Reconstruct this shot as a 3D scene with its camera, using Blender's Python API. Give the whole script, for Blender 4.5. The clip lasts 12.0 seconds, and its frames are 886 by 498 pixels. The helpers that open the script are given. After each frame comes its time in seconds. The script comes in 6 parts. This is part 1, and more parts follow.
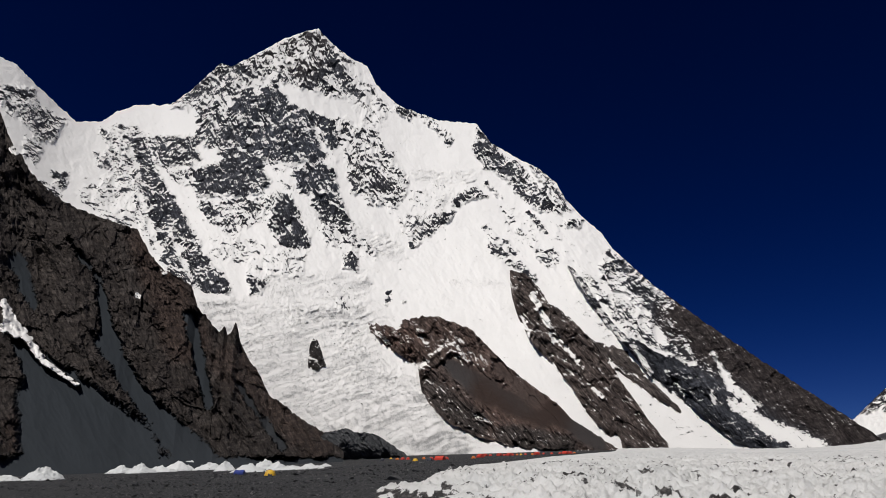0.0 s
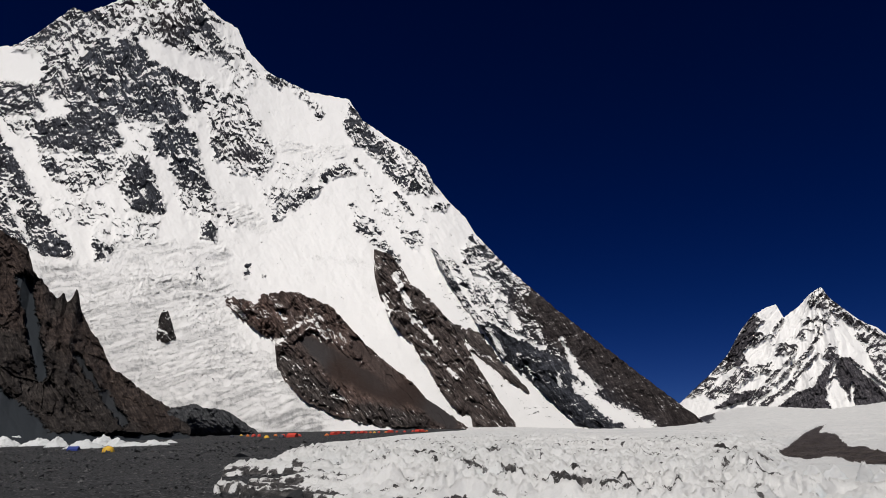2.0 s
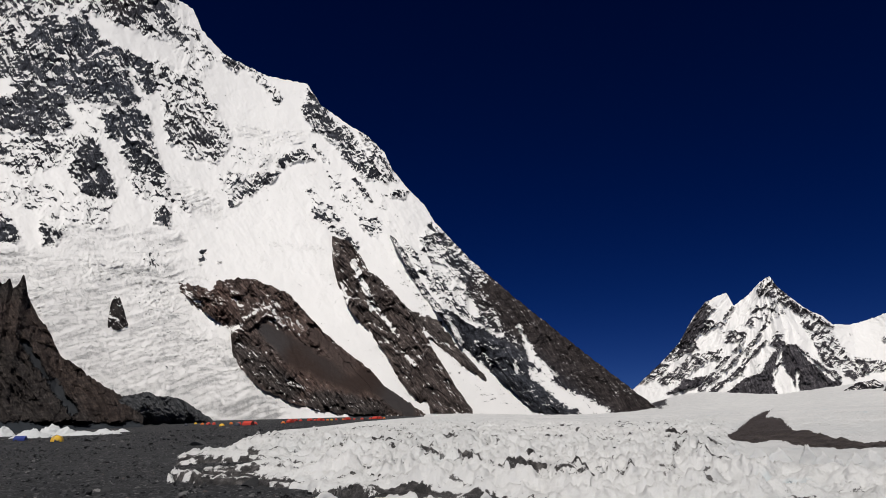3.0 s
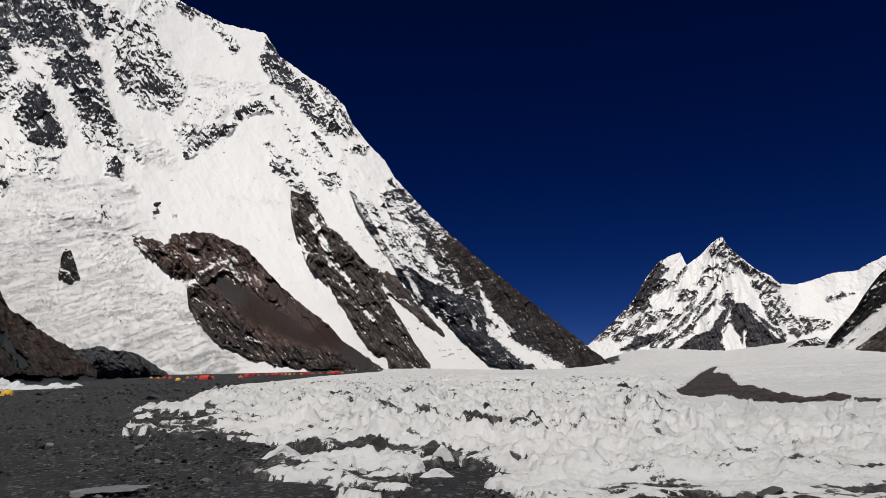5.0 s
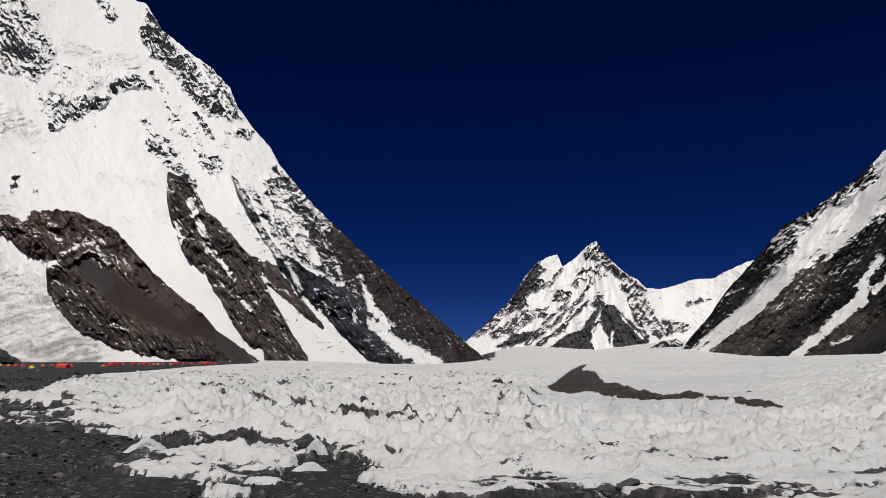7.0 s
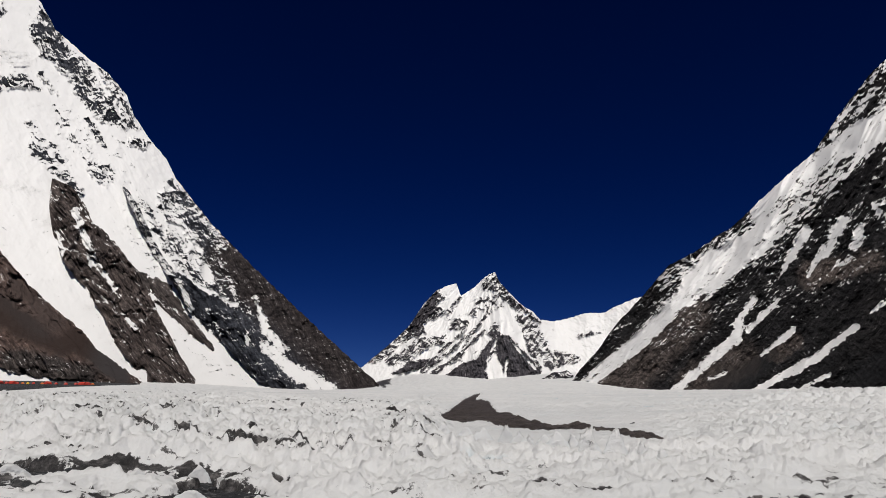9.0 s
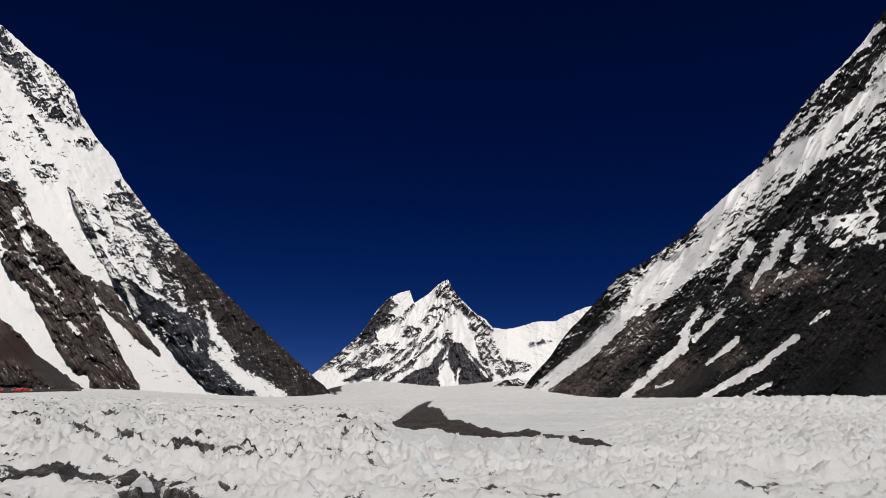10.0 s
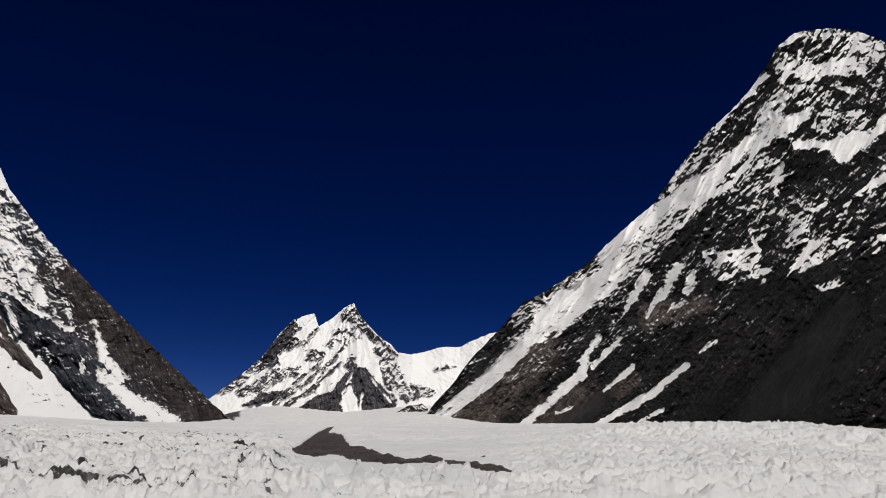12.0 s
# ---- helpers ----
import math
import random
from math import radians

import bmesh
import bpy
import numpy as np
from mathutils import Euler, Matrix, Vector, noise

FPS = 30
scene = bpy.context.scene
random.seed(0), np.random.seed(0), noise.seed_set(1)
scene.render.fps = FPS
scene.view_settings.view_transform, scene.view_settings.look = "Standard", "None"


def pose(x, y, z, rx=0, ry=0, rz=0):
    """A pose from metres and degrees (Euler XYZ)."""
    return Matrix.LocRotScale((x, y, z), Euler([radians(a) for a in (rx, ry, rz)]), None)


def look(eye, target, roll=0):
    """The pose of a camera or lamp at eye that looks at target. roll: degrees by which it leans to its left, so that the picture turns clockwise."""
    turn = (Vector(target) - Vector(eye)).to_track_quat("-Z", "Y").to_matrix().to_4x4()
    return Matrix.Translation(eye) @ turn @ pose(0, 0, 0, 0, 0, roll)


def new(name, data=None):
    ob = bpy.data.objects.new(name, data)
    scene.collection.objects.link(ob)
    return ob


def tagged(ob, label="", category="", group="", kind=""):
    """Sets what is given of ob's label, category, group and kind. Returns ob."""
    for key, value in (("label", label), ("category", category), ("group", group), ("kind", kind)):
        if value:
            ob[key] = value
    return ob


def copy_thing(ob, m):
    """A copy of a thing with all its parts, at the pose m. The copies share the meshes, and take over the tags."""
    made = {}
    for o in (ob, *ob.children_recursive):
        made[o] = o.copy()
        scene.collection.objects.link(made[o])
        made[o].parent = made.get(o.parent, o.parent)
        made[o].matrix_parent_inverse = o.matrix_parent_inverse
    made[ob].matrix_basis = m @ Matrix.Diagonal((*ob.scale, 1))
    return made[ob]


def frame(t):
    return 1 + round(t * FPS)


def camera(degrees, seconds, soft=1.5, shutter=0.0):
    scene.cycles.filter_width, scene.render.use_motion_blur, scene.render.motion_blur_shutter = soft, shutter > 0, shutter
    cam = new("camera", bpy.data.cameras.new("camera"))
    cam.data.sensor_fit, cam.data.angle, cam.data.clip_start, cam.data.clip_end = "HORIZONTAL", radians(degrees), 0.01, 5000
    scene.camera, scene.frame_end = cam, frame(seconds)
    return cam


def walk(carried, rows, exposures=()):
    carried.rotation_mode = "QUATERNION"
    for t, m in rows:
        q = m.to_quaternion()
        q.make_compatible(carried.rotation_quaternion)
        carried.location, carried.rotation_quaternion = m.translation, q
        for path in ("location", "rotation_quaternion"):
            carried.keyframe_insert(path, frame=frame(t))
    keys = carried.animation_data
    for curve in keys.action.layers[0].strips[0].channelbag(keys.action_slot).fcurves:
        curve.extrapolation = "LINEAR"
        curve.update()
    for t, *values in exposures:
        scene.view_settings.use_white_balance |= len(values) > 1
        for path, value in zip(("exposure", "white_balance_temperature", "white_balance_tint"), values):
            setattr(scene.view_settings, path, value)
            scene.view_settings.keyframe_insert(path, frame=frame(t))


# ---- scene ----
cam = camera(62.89, 12.0, soft=0.5)
EYE = 1.7
# seconds, bearing (clockwise from +y), upward tilt, lean; the camera turns where it stands
TURNS = [
    (0.0, 0.00, 18.62, -0.08),
    (0.5, 2.64, 17.88, -0.16),
    (1.0, 5.17, 17.52, -0.21),
    (1.5, 8.10, 17.18, -0.30),
    (2.0, 11.18, 16.96, -0.15),
    (2.5, 12.99, 16.55, -0.69),
    (3.0, 14.57, 15.95, -0.68),
    (3.5, 16.53, 14.88, -0.94),
    (3.7, 17.13, 14.45, -1.15),
    (5.3, 18.36, 12.17, -0.52),
    (5.5, 19.83, 11.98, -0.38),
    (6.0, 22.77, 11.77, -0.61),
    (6.5, 24.73, 11.71, -0.67),
    (7.0, 27.17, 11.95, -0.08),
    (7.2, 28.10, 12.37, -0.17),
    (9.0, 35.20, 14.08, 0.75),
    (9.5, 37.04, 14.35, 0.95),
    (10.0, 38.95, 14.69, 0.70),
    (10.5, 40.34, 15.00, 0.38),
    (11.0, 41.32, 15.46, 0.73),
    (11.5, 42.17, 15.95, 0.63),
    (12.0, 46.51, 16.69, 0.30),
]
walk(cam, [(t, pose(0, 0, EYE, 90 + tilt, 0, -bearing) @ pose(0, 0, 0, 0, 0, lean)) for t, bearing, tilt, lean in TURNS])

# ---- light: a high mountain sun and a very dark blue sky ----
SUN_BEARING, SUN_HEIGHT = 210.0, 57.0
world = bpy.data.worlds.new("sky")
scene.world = world
world.use_nodes = True
sky = world.node_tree.nodes.new("ShaderNodeTexSky")
sky.sky_type, sky.sun_disc = "NISHITA", False
sky.sun_elevation, sky.sun_rotation = radians(SUN_HEIGHT), radians(SUN_BEARING)
sky.altitude, sky.air_density, sky.dust_density, sky.ozone_density = 3000, 0.6, 0.0, 2.0
deep = world.node_tree.nodes.new("ShaderNodeHueSaturation")
deep.inputs["Hue"].default_value, deep.inputs["Saturation"].default_value, deep.inputs["Value"].default_value = 0.52, 1.2, 1.0
clear = world.node_tree.nodes.new("ShaderNodeGamma")
clear.inputs["Gamma"].default_value = 1.4
world.node_tree.links.new(sky.outputs[0], clear.inputs["Color"])
world.node_tree.links.new(clear.outputs[0], deep.inputs["Color"])
world.node_tree.links.new(deep.outputs[0], world.node_tree.nodes["Background"].inputs[0])
world.node_tree.nodes["Background"].inputs[1].default_value = 0.0150
sun = new("sun", bpy.data.lights.new("sun", "SUN"))
sun.data.energy, sun.data.angle, sun.data.color = 3.4, radians(0.55), (1.0, 0.96, 0.91)
sun.matrix_world = look((900 * math.sin(radians(SUN_BEARING)), 900 * math.cos(radians(SUN_BEARING)), 900 * math.tan(radians(SUN_HEIGHT))), (0, 0, 0))
scene.view_settings.exposure = 0.0


# ---- noise on arrays ----
def noise2(x, y, seed):
    """Smooth gradient noise, about -1 to 1."""
    xi, yi = np.floor(x).astype(np.int64), np.floor(y).astype(np.int64)
    xf, yf = x - xi, y - yi
    u, v = xf * xf * xf * (xf * (xf * 6 - 15) + 10), yf * yf * yf * (yf * (yf * 6 - 15) + 10)

    def corner(dx, dy):
        h = ((xi + dx) * 374761393 + (yi + dy) * 668265263 + seed * 1442695041) & 0xFFFFFFFF
        h = ((h ^ (h >> 13)) * 1274126177) & 0xFFFFFFFF
        h = (h ^ (h >> 16)) & 0xFFFF
        a = h * (2 * np.pi / 65536)
        return np.cos(a) * (xf - dx) + np.sin(a) * (yf - dy)

    low = corner(0, 0) * (1 - u) + corner(1, 0) * u
    high = corner(0, 1) * (1 - u) + corner(1, 1) * u
    return 1.5 * (low * (1 - v) + high * v)


def fbm(x, y, octaves, seed, gain=0.5):
    total, amp, norm = 0.0, 1.0, 0.0
    for k in range(octaves):
        total = total + amp * noise2(x * 2.03 ** k + 17.3 * k, y * 2.03 ** k - 9.1 * k, seed + k)
        norm, amp = norm + amp, amp * gain
    return total / norm


def ridged(x, y, octaves, seed, gain=0.5):
    """0 to 1, with sharp crests."""
    total, amp, norm = 0.0, 1.0, 0.0
    for k in range(octaves):
        total = total + amp * (1 - np.abs(noise2(x * 2.07 ** k + 31.7 * k, y * 2.07 ** k + 5.3 * k, seed + k)))
        norm, amp = norm + amp, amp * gain
    return total / norm


def facets(x, y, seed, octaves=3, gain=0.5):
    """Blocky relief: every cell is a plane of its own height and tilt."""
    total, amp, norm = 0.0, 1.0, 0.0
    for k in range(octaves):
        px, py = x * 2.3 ** k + 3.7 * k, y * 2.3 ** k - 8.3 * k
        xi, yi = np.floor(px).astype(np.int64), np.floor(py).astype(np.int64)
        best, value = np.full(px.shape, 9.0), np.zeros(px.shape)
        for dx in (-1, 0, 1):
            for dy in (-1, 0, 1):
                h = ((xi + dx) * 374761393 + (yi + dy) * 668265263 + (seed + k) * 1442695041) & 0xFFFFFFFF
                h = ((h ^ (h >> 13)) * 1274126177) & 0xFFFFFFFF
                h = h ^ (h >> 16)
                ox, oy = px - xi - dx - (h & 255) / 255, py - yi - dy - ((h >> 8) & 255) / 255
                d = ox * ox + oy * oy
                tilt = ((h >> 16) & 255) / 255 * 6.283
                near = d < best
                value = np.where(near, ((h >> 24) & 255) / 255 - 0.5 + 0.9 * (np.cos(tilt) * ox + np.sin(tilt) * oy), value)
                best = np.where(near, d, best)
        total, norm, amp = total + amp * value, norm + amp, amp * gain
    return total / norm


def smooth(a, b, x):
    t = np.clip((x - a) / (b - a), 0, 1)
    return t * t * (3 - 2 * t)


# ---- materials ----
def nodes_of(name):
    mat = bpy.data.materials.new(name)
    mat.use_nodes = True
    tree = mat.node_tree
    return mat, tree, tree.nodes["Principled BSDF"]


def add(tree, kind, **values):
    n = tree.nodes.new(kind)
    for key, value in values.items():
        n.inputs[key.replace("_", " ")].default_value = value
    return n


def noise_node(tree, coord, scale, detail=6.0, rough=0.6, stretch=(1, 1, 1), turn=0.0, bend=0.0):
    if turn:
        t = tree.nodes.new("ShaderNodeMapping")
        t.inputs["Rotation"].default_value = (0, 0, radians(turn))
        tree.links.new(coord, t.inputs["Vector"])
        coord = t.outputs[0]
    m = tree.nodes.new("ShaderNodeMapping")
    m.inputs["Scale"].default_value = stretch
    tree.links.new(coord, m.inputs["Vector"])
    n = add(tree, "ShaderNodeTexNoise", Scale=scale, Detail=detail, Roughness=rough, Distortion=bend)
    tree.links.new(m.outputs[0], n.inputs["Vector"])
    return n.outputs["Fac"]


def ramp(tree, fac, stops):
    r = tree.nodes.new("ShaderNodeValToRGB")
    els = r.color_ramp.elements
    while len(els) < len(stops):
        els.new(0.5)
    for el, (pos, col) in zip(els, stops):
        el.position, el.color = pos, (*col, 1)
    tree.links.new(fac, r.inputs[0])
    return r.outputs[0]


def mix(tree, fac, a, b, blend="MIX"):
    n = tree.nodes.new("ShaderNodeMix")
    n.data_type, n.blend_type = "RGBA", blend
    for sock, value in ((n.inputs[0], fac), (n.inputs[6], a), (n.inputs[7], b)):
        if isinstance(value, bpy.types.NodeSocket):
            tree.links.new(value, sock)
        elif isinstance(value, (int, float)):
            sock.default_value = value
        else:
            sock.default_value = (*value, 1)
    return n.outputs[2]


def sums(tree, first, *terms):
    """first plus each socket times its weight (no socket: the weight alone)."""
    for sock, weight in terms:
        n = tree.nodes.new("ShaderNodeMath")
        n.operation = "MULTIPLY_ADD"
        if sock is None:
            n.inputs[0].default_value = 1.0
        else:
            tree.links.new(sock, n.inputs[0])
        n.inputs[1].default_value = weight
        tree.links.new(first, n.inputs[2])
        first = n.outputs[0]
    return first


def attribute(tree, name):
    n = tree.nodes.new("ShaderNodeAttribute")
    n.attribute_name = name
    return n.outputs["Fac"]


def bump(tree, bsdf, height, distance, strength=1.0, after=None):
    b = add(tree, "ShaderNodeBump", Strength=strength, Distance=distance)
    tree.links.new(height, b.inputs["Height"])
    if after is not None:
        tree.links.new(after, b.inputs["Normal"])
    tree.links.new(b.outputs[0], bsdf.inputs["Normal"])
    return b.outputs[0]


def mountain_material(name, dark, light, brown, snow=(0.83, 0.822, 0.81), grain=0.03, lean=30.0, dust=1.0, strata=10.0, loose_grey=(0.055, 0.057, 0.061), loose_brown=0.34, crevice_shade=0.3, relief=0.3):
    """Rock with snow lying on it where the layer "snow" says so, broken up by gully and ledge streaks; "tone" turns the rock from grey to brown."""
    mat, tree, bsdf = nodes_of(name)
    coord = tree.nodes.new("ShaderNodeTexCoord").outputs["Object"]
    flat = tree.nodes.new("ShaderNodeCombineXYZ")
    tree.links.new(attribute(tree, "across"), flat.inputs[0]), tree.links.new(attribute(tree, "up"), flat.inputs[1])
    flat = flat.outputs[0]
    coarse = noise_node(tree, coord, grain * 0.25, 8, 0.65, (1, 1, 0.6))
    gully = noise_node(tree, flat, 2.6, 6, 0.75, (1.6, 0.26, 1), -lean, 0.3)
    ledge = noise_node(tree, flat, 2.6, 6, 0.75, (0.36, 1.6, 1), -strata, 0.5)
    fine = noise_node(tree, flat, 5.5, 5, 0.78, (1.7, 0.5, 1), -lean, 0.4)
    grey = ramp(tree, coarse, ((0.32, dark), (0.66, light)))
    rock = mix(tree, attribute(tree, "tone"), grey, mix(tree, coarse, tuple(c * 0.6 for c in brown), tuple(min(1, c * 1.4) for c in brown)))
    rock = mix(tree, attribute(tree, "scree"), rock, mix(tree, attribute(tree, "tone"), loose_grey, tuple(c * loose_brown for c in brown)))
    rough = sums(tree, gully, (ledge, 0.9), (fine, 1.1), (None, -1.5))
    # paints shade into the bump's crevices and light onto its crests; scree stays even
    loose = mix(tree, attribute(tree, "scree"), ramp(tree, sums(tree, rough, (None, 0.5)), ((0.28, (crevice_shade, crevice_shade, crevice_shade * 1.04)), (0.5, (0.8, 0.8, 0.8)), (0.74, (1.9, 1.87, 1.82)))), (1, 1, 1))
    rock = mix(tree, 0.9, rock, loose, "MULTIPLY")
    white = mix(tree, coarse, tuple(c * 0.94 for c in snow), tuple(min(1, c * 1.04) for c in snow))
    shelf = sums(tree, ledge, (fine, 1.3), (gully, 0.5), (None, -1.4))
    # shade of seracs and crevasses, mixed into the snow colour where "grey" is high
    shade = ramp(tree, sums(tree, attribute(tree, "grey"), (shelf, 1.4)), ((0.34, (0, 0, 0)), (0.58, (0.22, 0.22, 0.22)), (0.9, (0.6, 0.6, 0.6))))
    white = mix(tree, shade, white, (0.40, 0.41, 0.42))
    lie = sums(tree, attribute(tree, "snow"), (gully, 0.9 * dust), (ledge, 1.1 * dust), (fine, 1.5 * dust), (attribute(tree, "scree"), -0.7), (None, -1.75 * dust))
    cover = ramp(tree, lie, ((0.22, (0, 0, 0)), (0.44, (0.16, 0.16, 0.16)), (0.53, (0.8, 0.8, 0.8)), (0.62, (1, 1, 1))))
    tree.links.new(mix(tree, cover, rock, white), bsdf.inputs["Base Color"])
    tree.links.new(ramp(tree, cover, ((0, (0.85, 0.85, 0.85)), (1, (0.55, 0.55, 0.55)))), bsdf.inputs["Roughness"])
    bsdf.inputs["Specular IOR Level"].default_value = 0.05
    solid = mix(tree, attribute(tree, "scree"), rough, (0, 0, 0))
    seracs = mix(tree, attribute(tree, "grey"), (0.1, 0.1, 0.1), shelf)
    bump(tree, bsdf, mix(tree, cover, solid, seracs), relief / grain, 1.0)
    return mat


def ice_material(name):
    mat, tree, bsdf = nodes_of(name)
    coord = tree.nodes.new("ShaderNodeTexCoord").outputs["Object"]
    patch = noise_node(tree, coord, 0.06, 6, 0.6)
    grain = noise_node(tree, coord, 2.2, 8, 0.7)
    dirt = noise_node(tree, coord, 0.5, 8, 0.75)
    band = noise_node(tree, coord, 0.035, 8, 0.72, (1.0, 0.5, 1.0), 35)
    fine = noise_node(tree, coord, 3.6, 7, 0.75)
    white = ramp(tree, patch, ((0.3, (0.64, 0.65, 0.645)), (0.7, (0.79, 0.783, 0.77))))
    col = mix(tree, ramp(tree, dirt, ((0.55, (0, 0, 0)), (0.8, (0.5, 0.5, 0.5)))), white, (0.42, 0.40, 0.38))
    col = mix(tree, ramp(tree, band, ((0.52, (0, 0, 0)), (0.75, (0.3, 0.3, 0.3)))), col, (0.46, 0.455, 0.445))
    spread = ramp(tree, sums(tree, attribute(tree, "dirt"), (grain, 1.8), (dirt, 0.9), (fine, 1.6), (None, -2.15)), ((0.44, (0, 0, 0)), (0.56, (1, 1, 1))))
    col = mix(tree, spread, col, ramp(tree, fine, ((0.38, (0.010, 0.010, 0.0105)), (0.52, (0.038, 0.035, 0.0345)), (0.68, (0.17, 0.16, 0.155)))))
    col = mix(tree, ramp(tree, attribute(tree, "debris"), ((0.4, (0, 0, 0)), (0.6, (1, 1, 1)))), col, ramp(tree, sums(tree, fine, (dirt, 0.6), (None, -0.3)), ((0.34, (0.022, 0.018, 0.015)), (0.5, (0.056, 0.046, 0.040)), (0.68, (0.12, 0.10, 0.09)))))
    col = mix(tree, attribute(tree, "blue"), col, (0.42, 0.55, 0.60))
    tree.links.new(col, bsdf.inputs["Base Color"])
    bsdf.inputs["Roughness"].default_value = 0.5
    bsdf.inputs["Specular IOR Level"].default_value = 0.35
    chip = add(tree, "ShaderNodeTexVoronoi", Scale=1.7)
    bent = tree.nodes.new("ShaderNodeVectorMath")
    bent.operation = "ADD"
    tree.links.new(coord, bent.inputs[0]), tree.links.new(ramp(tree, dirt, ((0, (0, 0, 0)), (1, (1.6, 1.1, 1.3)))), bent.inputs[1])
    tree.links.new(bent.outputs[0], chip.inputs["Vector"])
    first = bump(tree, bsdf, chip.outputs["Distance"], 0.2, 0.3)
    bump(tree, bsdf, grain, 0.2, 0.8, first)
    return mat


def gravel_material(name, dark=(0.006, 0.0068, 0.0082), light=(0.017, 0.0188, 0.0222), scale=1.0):
    mat, tree, bsdf = nodes_of(name)
    coord = tree.nodes.new("ShaderNodeTexCoord").outputs["Object"]
    patch = noise_node(tree, coord, 0.08 * scale, 6, 0.6)
    grain = noise_node(tree, coord, 6 * scale, 8, 0.75)
    cell = add(tree, "ShaderNodeTexVoronoi", Scale=5.0 * scale)
    tree.links.new(coord, cell.inputs["Vector"])
    cells = ramp(tree, cell.outputs["Color"], ((0.2, dark), (0.75, light), (1.0, (0.24, 0.235, 0.23))))
    col = mix(tree, 0.5, cells, ramp(tree, grain, ((0.3, (0.3, 0.3, 0.3)), (0.7, (1.5, 1.5, 1.5)))), "MULTIPLY")
    col = mix(tree, 0.6, col, ramp(tree, patch, ((0.35, (0.55, 0.55, 0.56)), (0.65, (1.25, 1.22, 1.2)))), "MULTIPLY")
    tree.links.new(col, bsdf.inputs["Base Color"])
    bsdf.inputs["Roughness"].default_value = 0.85
    first = bump(tree, bsdf, cell.outputs["Distance"], 0.12 / scale, 0.8)
    bump(tree, bsdf, grain, 0.08 / scale, 0.8, first)
    return mat


def stone_material(name):
    mat, tree, bsdf = nodes_of(name)
    coord = tree.nodes.new("ShaderNodeTexCoord").outputs["Object"]
    info = tree.nodes.new("ShaderNodeObjectInfo").outputs["Random"]
    isle = tree.nodes.new("ShaderNodeNewGeometry").outputs["Random Per Island"]
    both = tree.nodes.new("ShaderNodeMath")
    both.operation = "ADD"
    tree.links.new(info, both.inputs[0]), tree.links.new(isle, both.inputs[1])
    frac = tree.nodes.new("ShaderNodeMath")
    frac.operation = "FRACT"
    tree.links.new(both.outputs[0], frac.inputs[0])
    base = ramp(tree, frac.outputs[0], ((0.0, (0.010, 0.0105, 0.012)), (0.5, (0.03, 0.0315, 0.035)), (0.8, (0.085, 0.086, 0.087)), (0.97, (0.2, 0.195, 0.19)), (1.0, (0.09, 0.067, 0.055))))
    grain = noise_node(tree, coord, 14, 7, 0.7)
    tree.links.new(mix(tree, 0.7, base, ramp(tree, grain, ((0.3, (0.45, 0.45, 0.45)), (0.7, (1.35, 1.35, 1.35)))), "MULTIPLY"), bsdf.inputs["Base Color"])
    bsdf.inputs["Roughness"].default_value = 0.75
    bump(tree, bsdf, grain, 0.03, 0.7)
    return mat


def plain_material(name, colour, rough=0.7, vary=0.25, scale=4.0):
    mat, tree, bsdf = nodes_of(name)
    coord = tree.nodes.new("ShaderNodeTexCoord").outputs["Object"]
    n = noise_node(tree, coord, scale, 5, 0.6)
    tree.links.new(mix(tree, n, tuple(c * (1 - vary) for c in colour), tuple(min(1, c * (1 + vary)) for c in colour)), bsdf.inputs["Base Color"])
    bsdf.inputs["Roughness"].default_value = rough
    bump(tree, bsdf, n, 0.02, 0.4)
    return mat


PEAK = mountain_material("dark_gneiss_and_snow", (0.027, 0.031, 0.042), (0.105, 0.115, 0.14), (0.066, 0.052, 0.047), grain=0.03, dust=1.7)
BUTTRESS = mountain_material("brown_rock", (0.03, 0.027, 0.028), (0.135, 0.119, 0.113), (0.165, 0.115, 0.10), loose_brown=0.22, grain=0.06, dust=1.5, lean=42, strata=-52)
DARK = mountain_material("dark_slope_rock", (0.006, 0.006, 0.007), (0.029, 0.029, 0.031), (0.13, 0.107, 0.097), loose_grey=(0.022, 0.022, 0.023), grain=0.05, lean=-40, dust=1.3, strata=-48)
SLOPE = mountain_material("brown_slope_rock", (0.026, 0.0245, 0.024), (0.07, 0.066, 0.064), (0.068, 0.05, 0.044), loose_grey=(0.030, 0.035, 0.041), crevice_shade=0.45, relief=0.15, grain=0.12, dust=0.3)
# rock tones paler than the near peaks: distance haze is put into the colour
FAR = mountain_material("hazed_rock_and_snow", (0.05, 0.05, 0.062), (0.15, 0.148, 0.165), (0.10, 0.08, 0.08), grain=0.03, dust=1.0, lean=10)
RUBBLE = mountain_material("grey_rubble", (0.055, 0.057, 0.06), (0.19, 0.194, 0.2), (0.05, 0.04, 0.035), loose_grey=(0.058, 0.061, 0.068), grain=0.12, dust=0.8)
ICE = ice_material("glacier_ice")
GRAVEL = gravel_material("moraine_gravel", scale=2.4)
STONE = stone_material("moraine_stone")


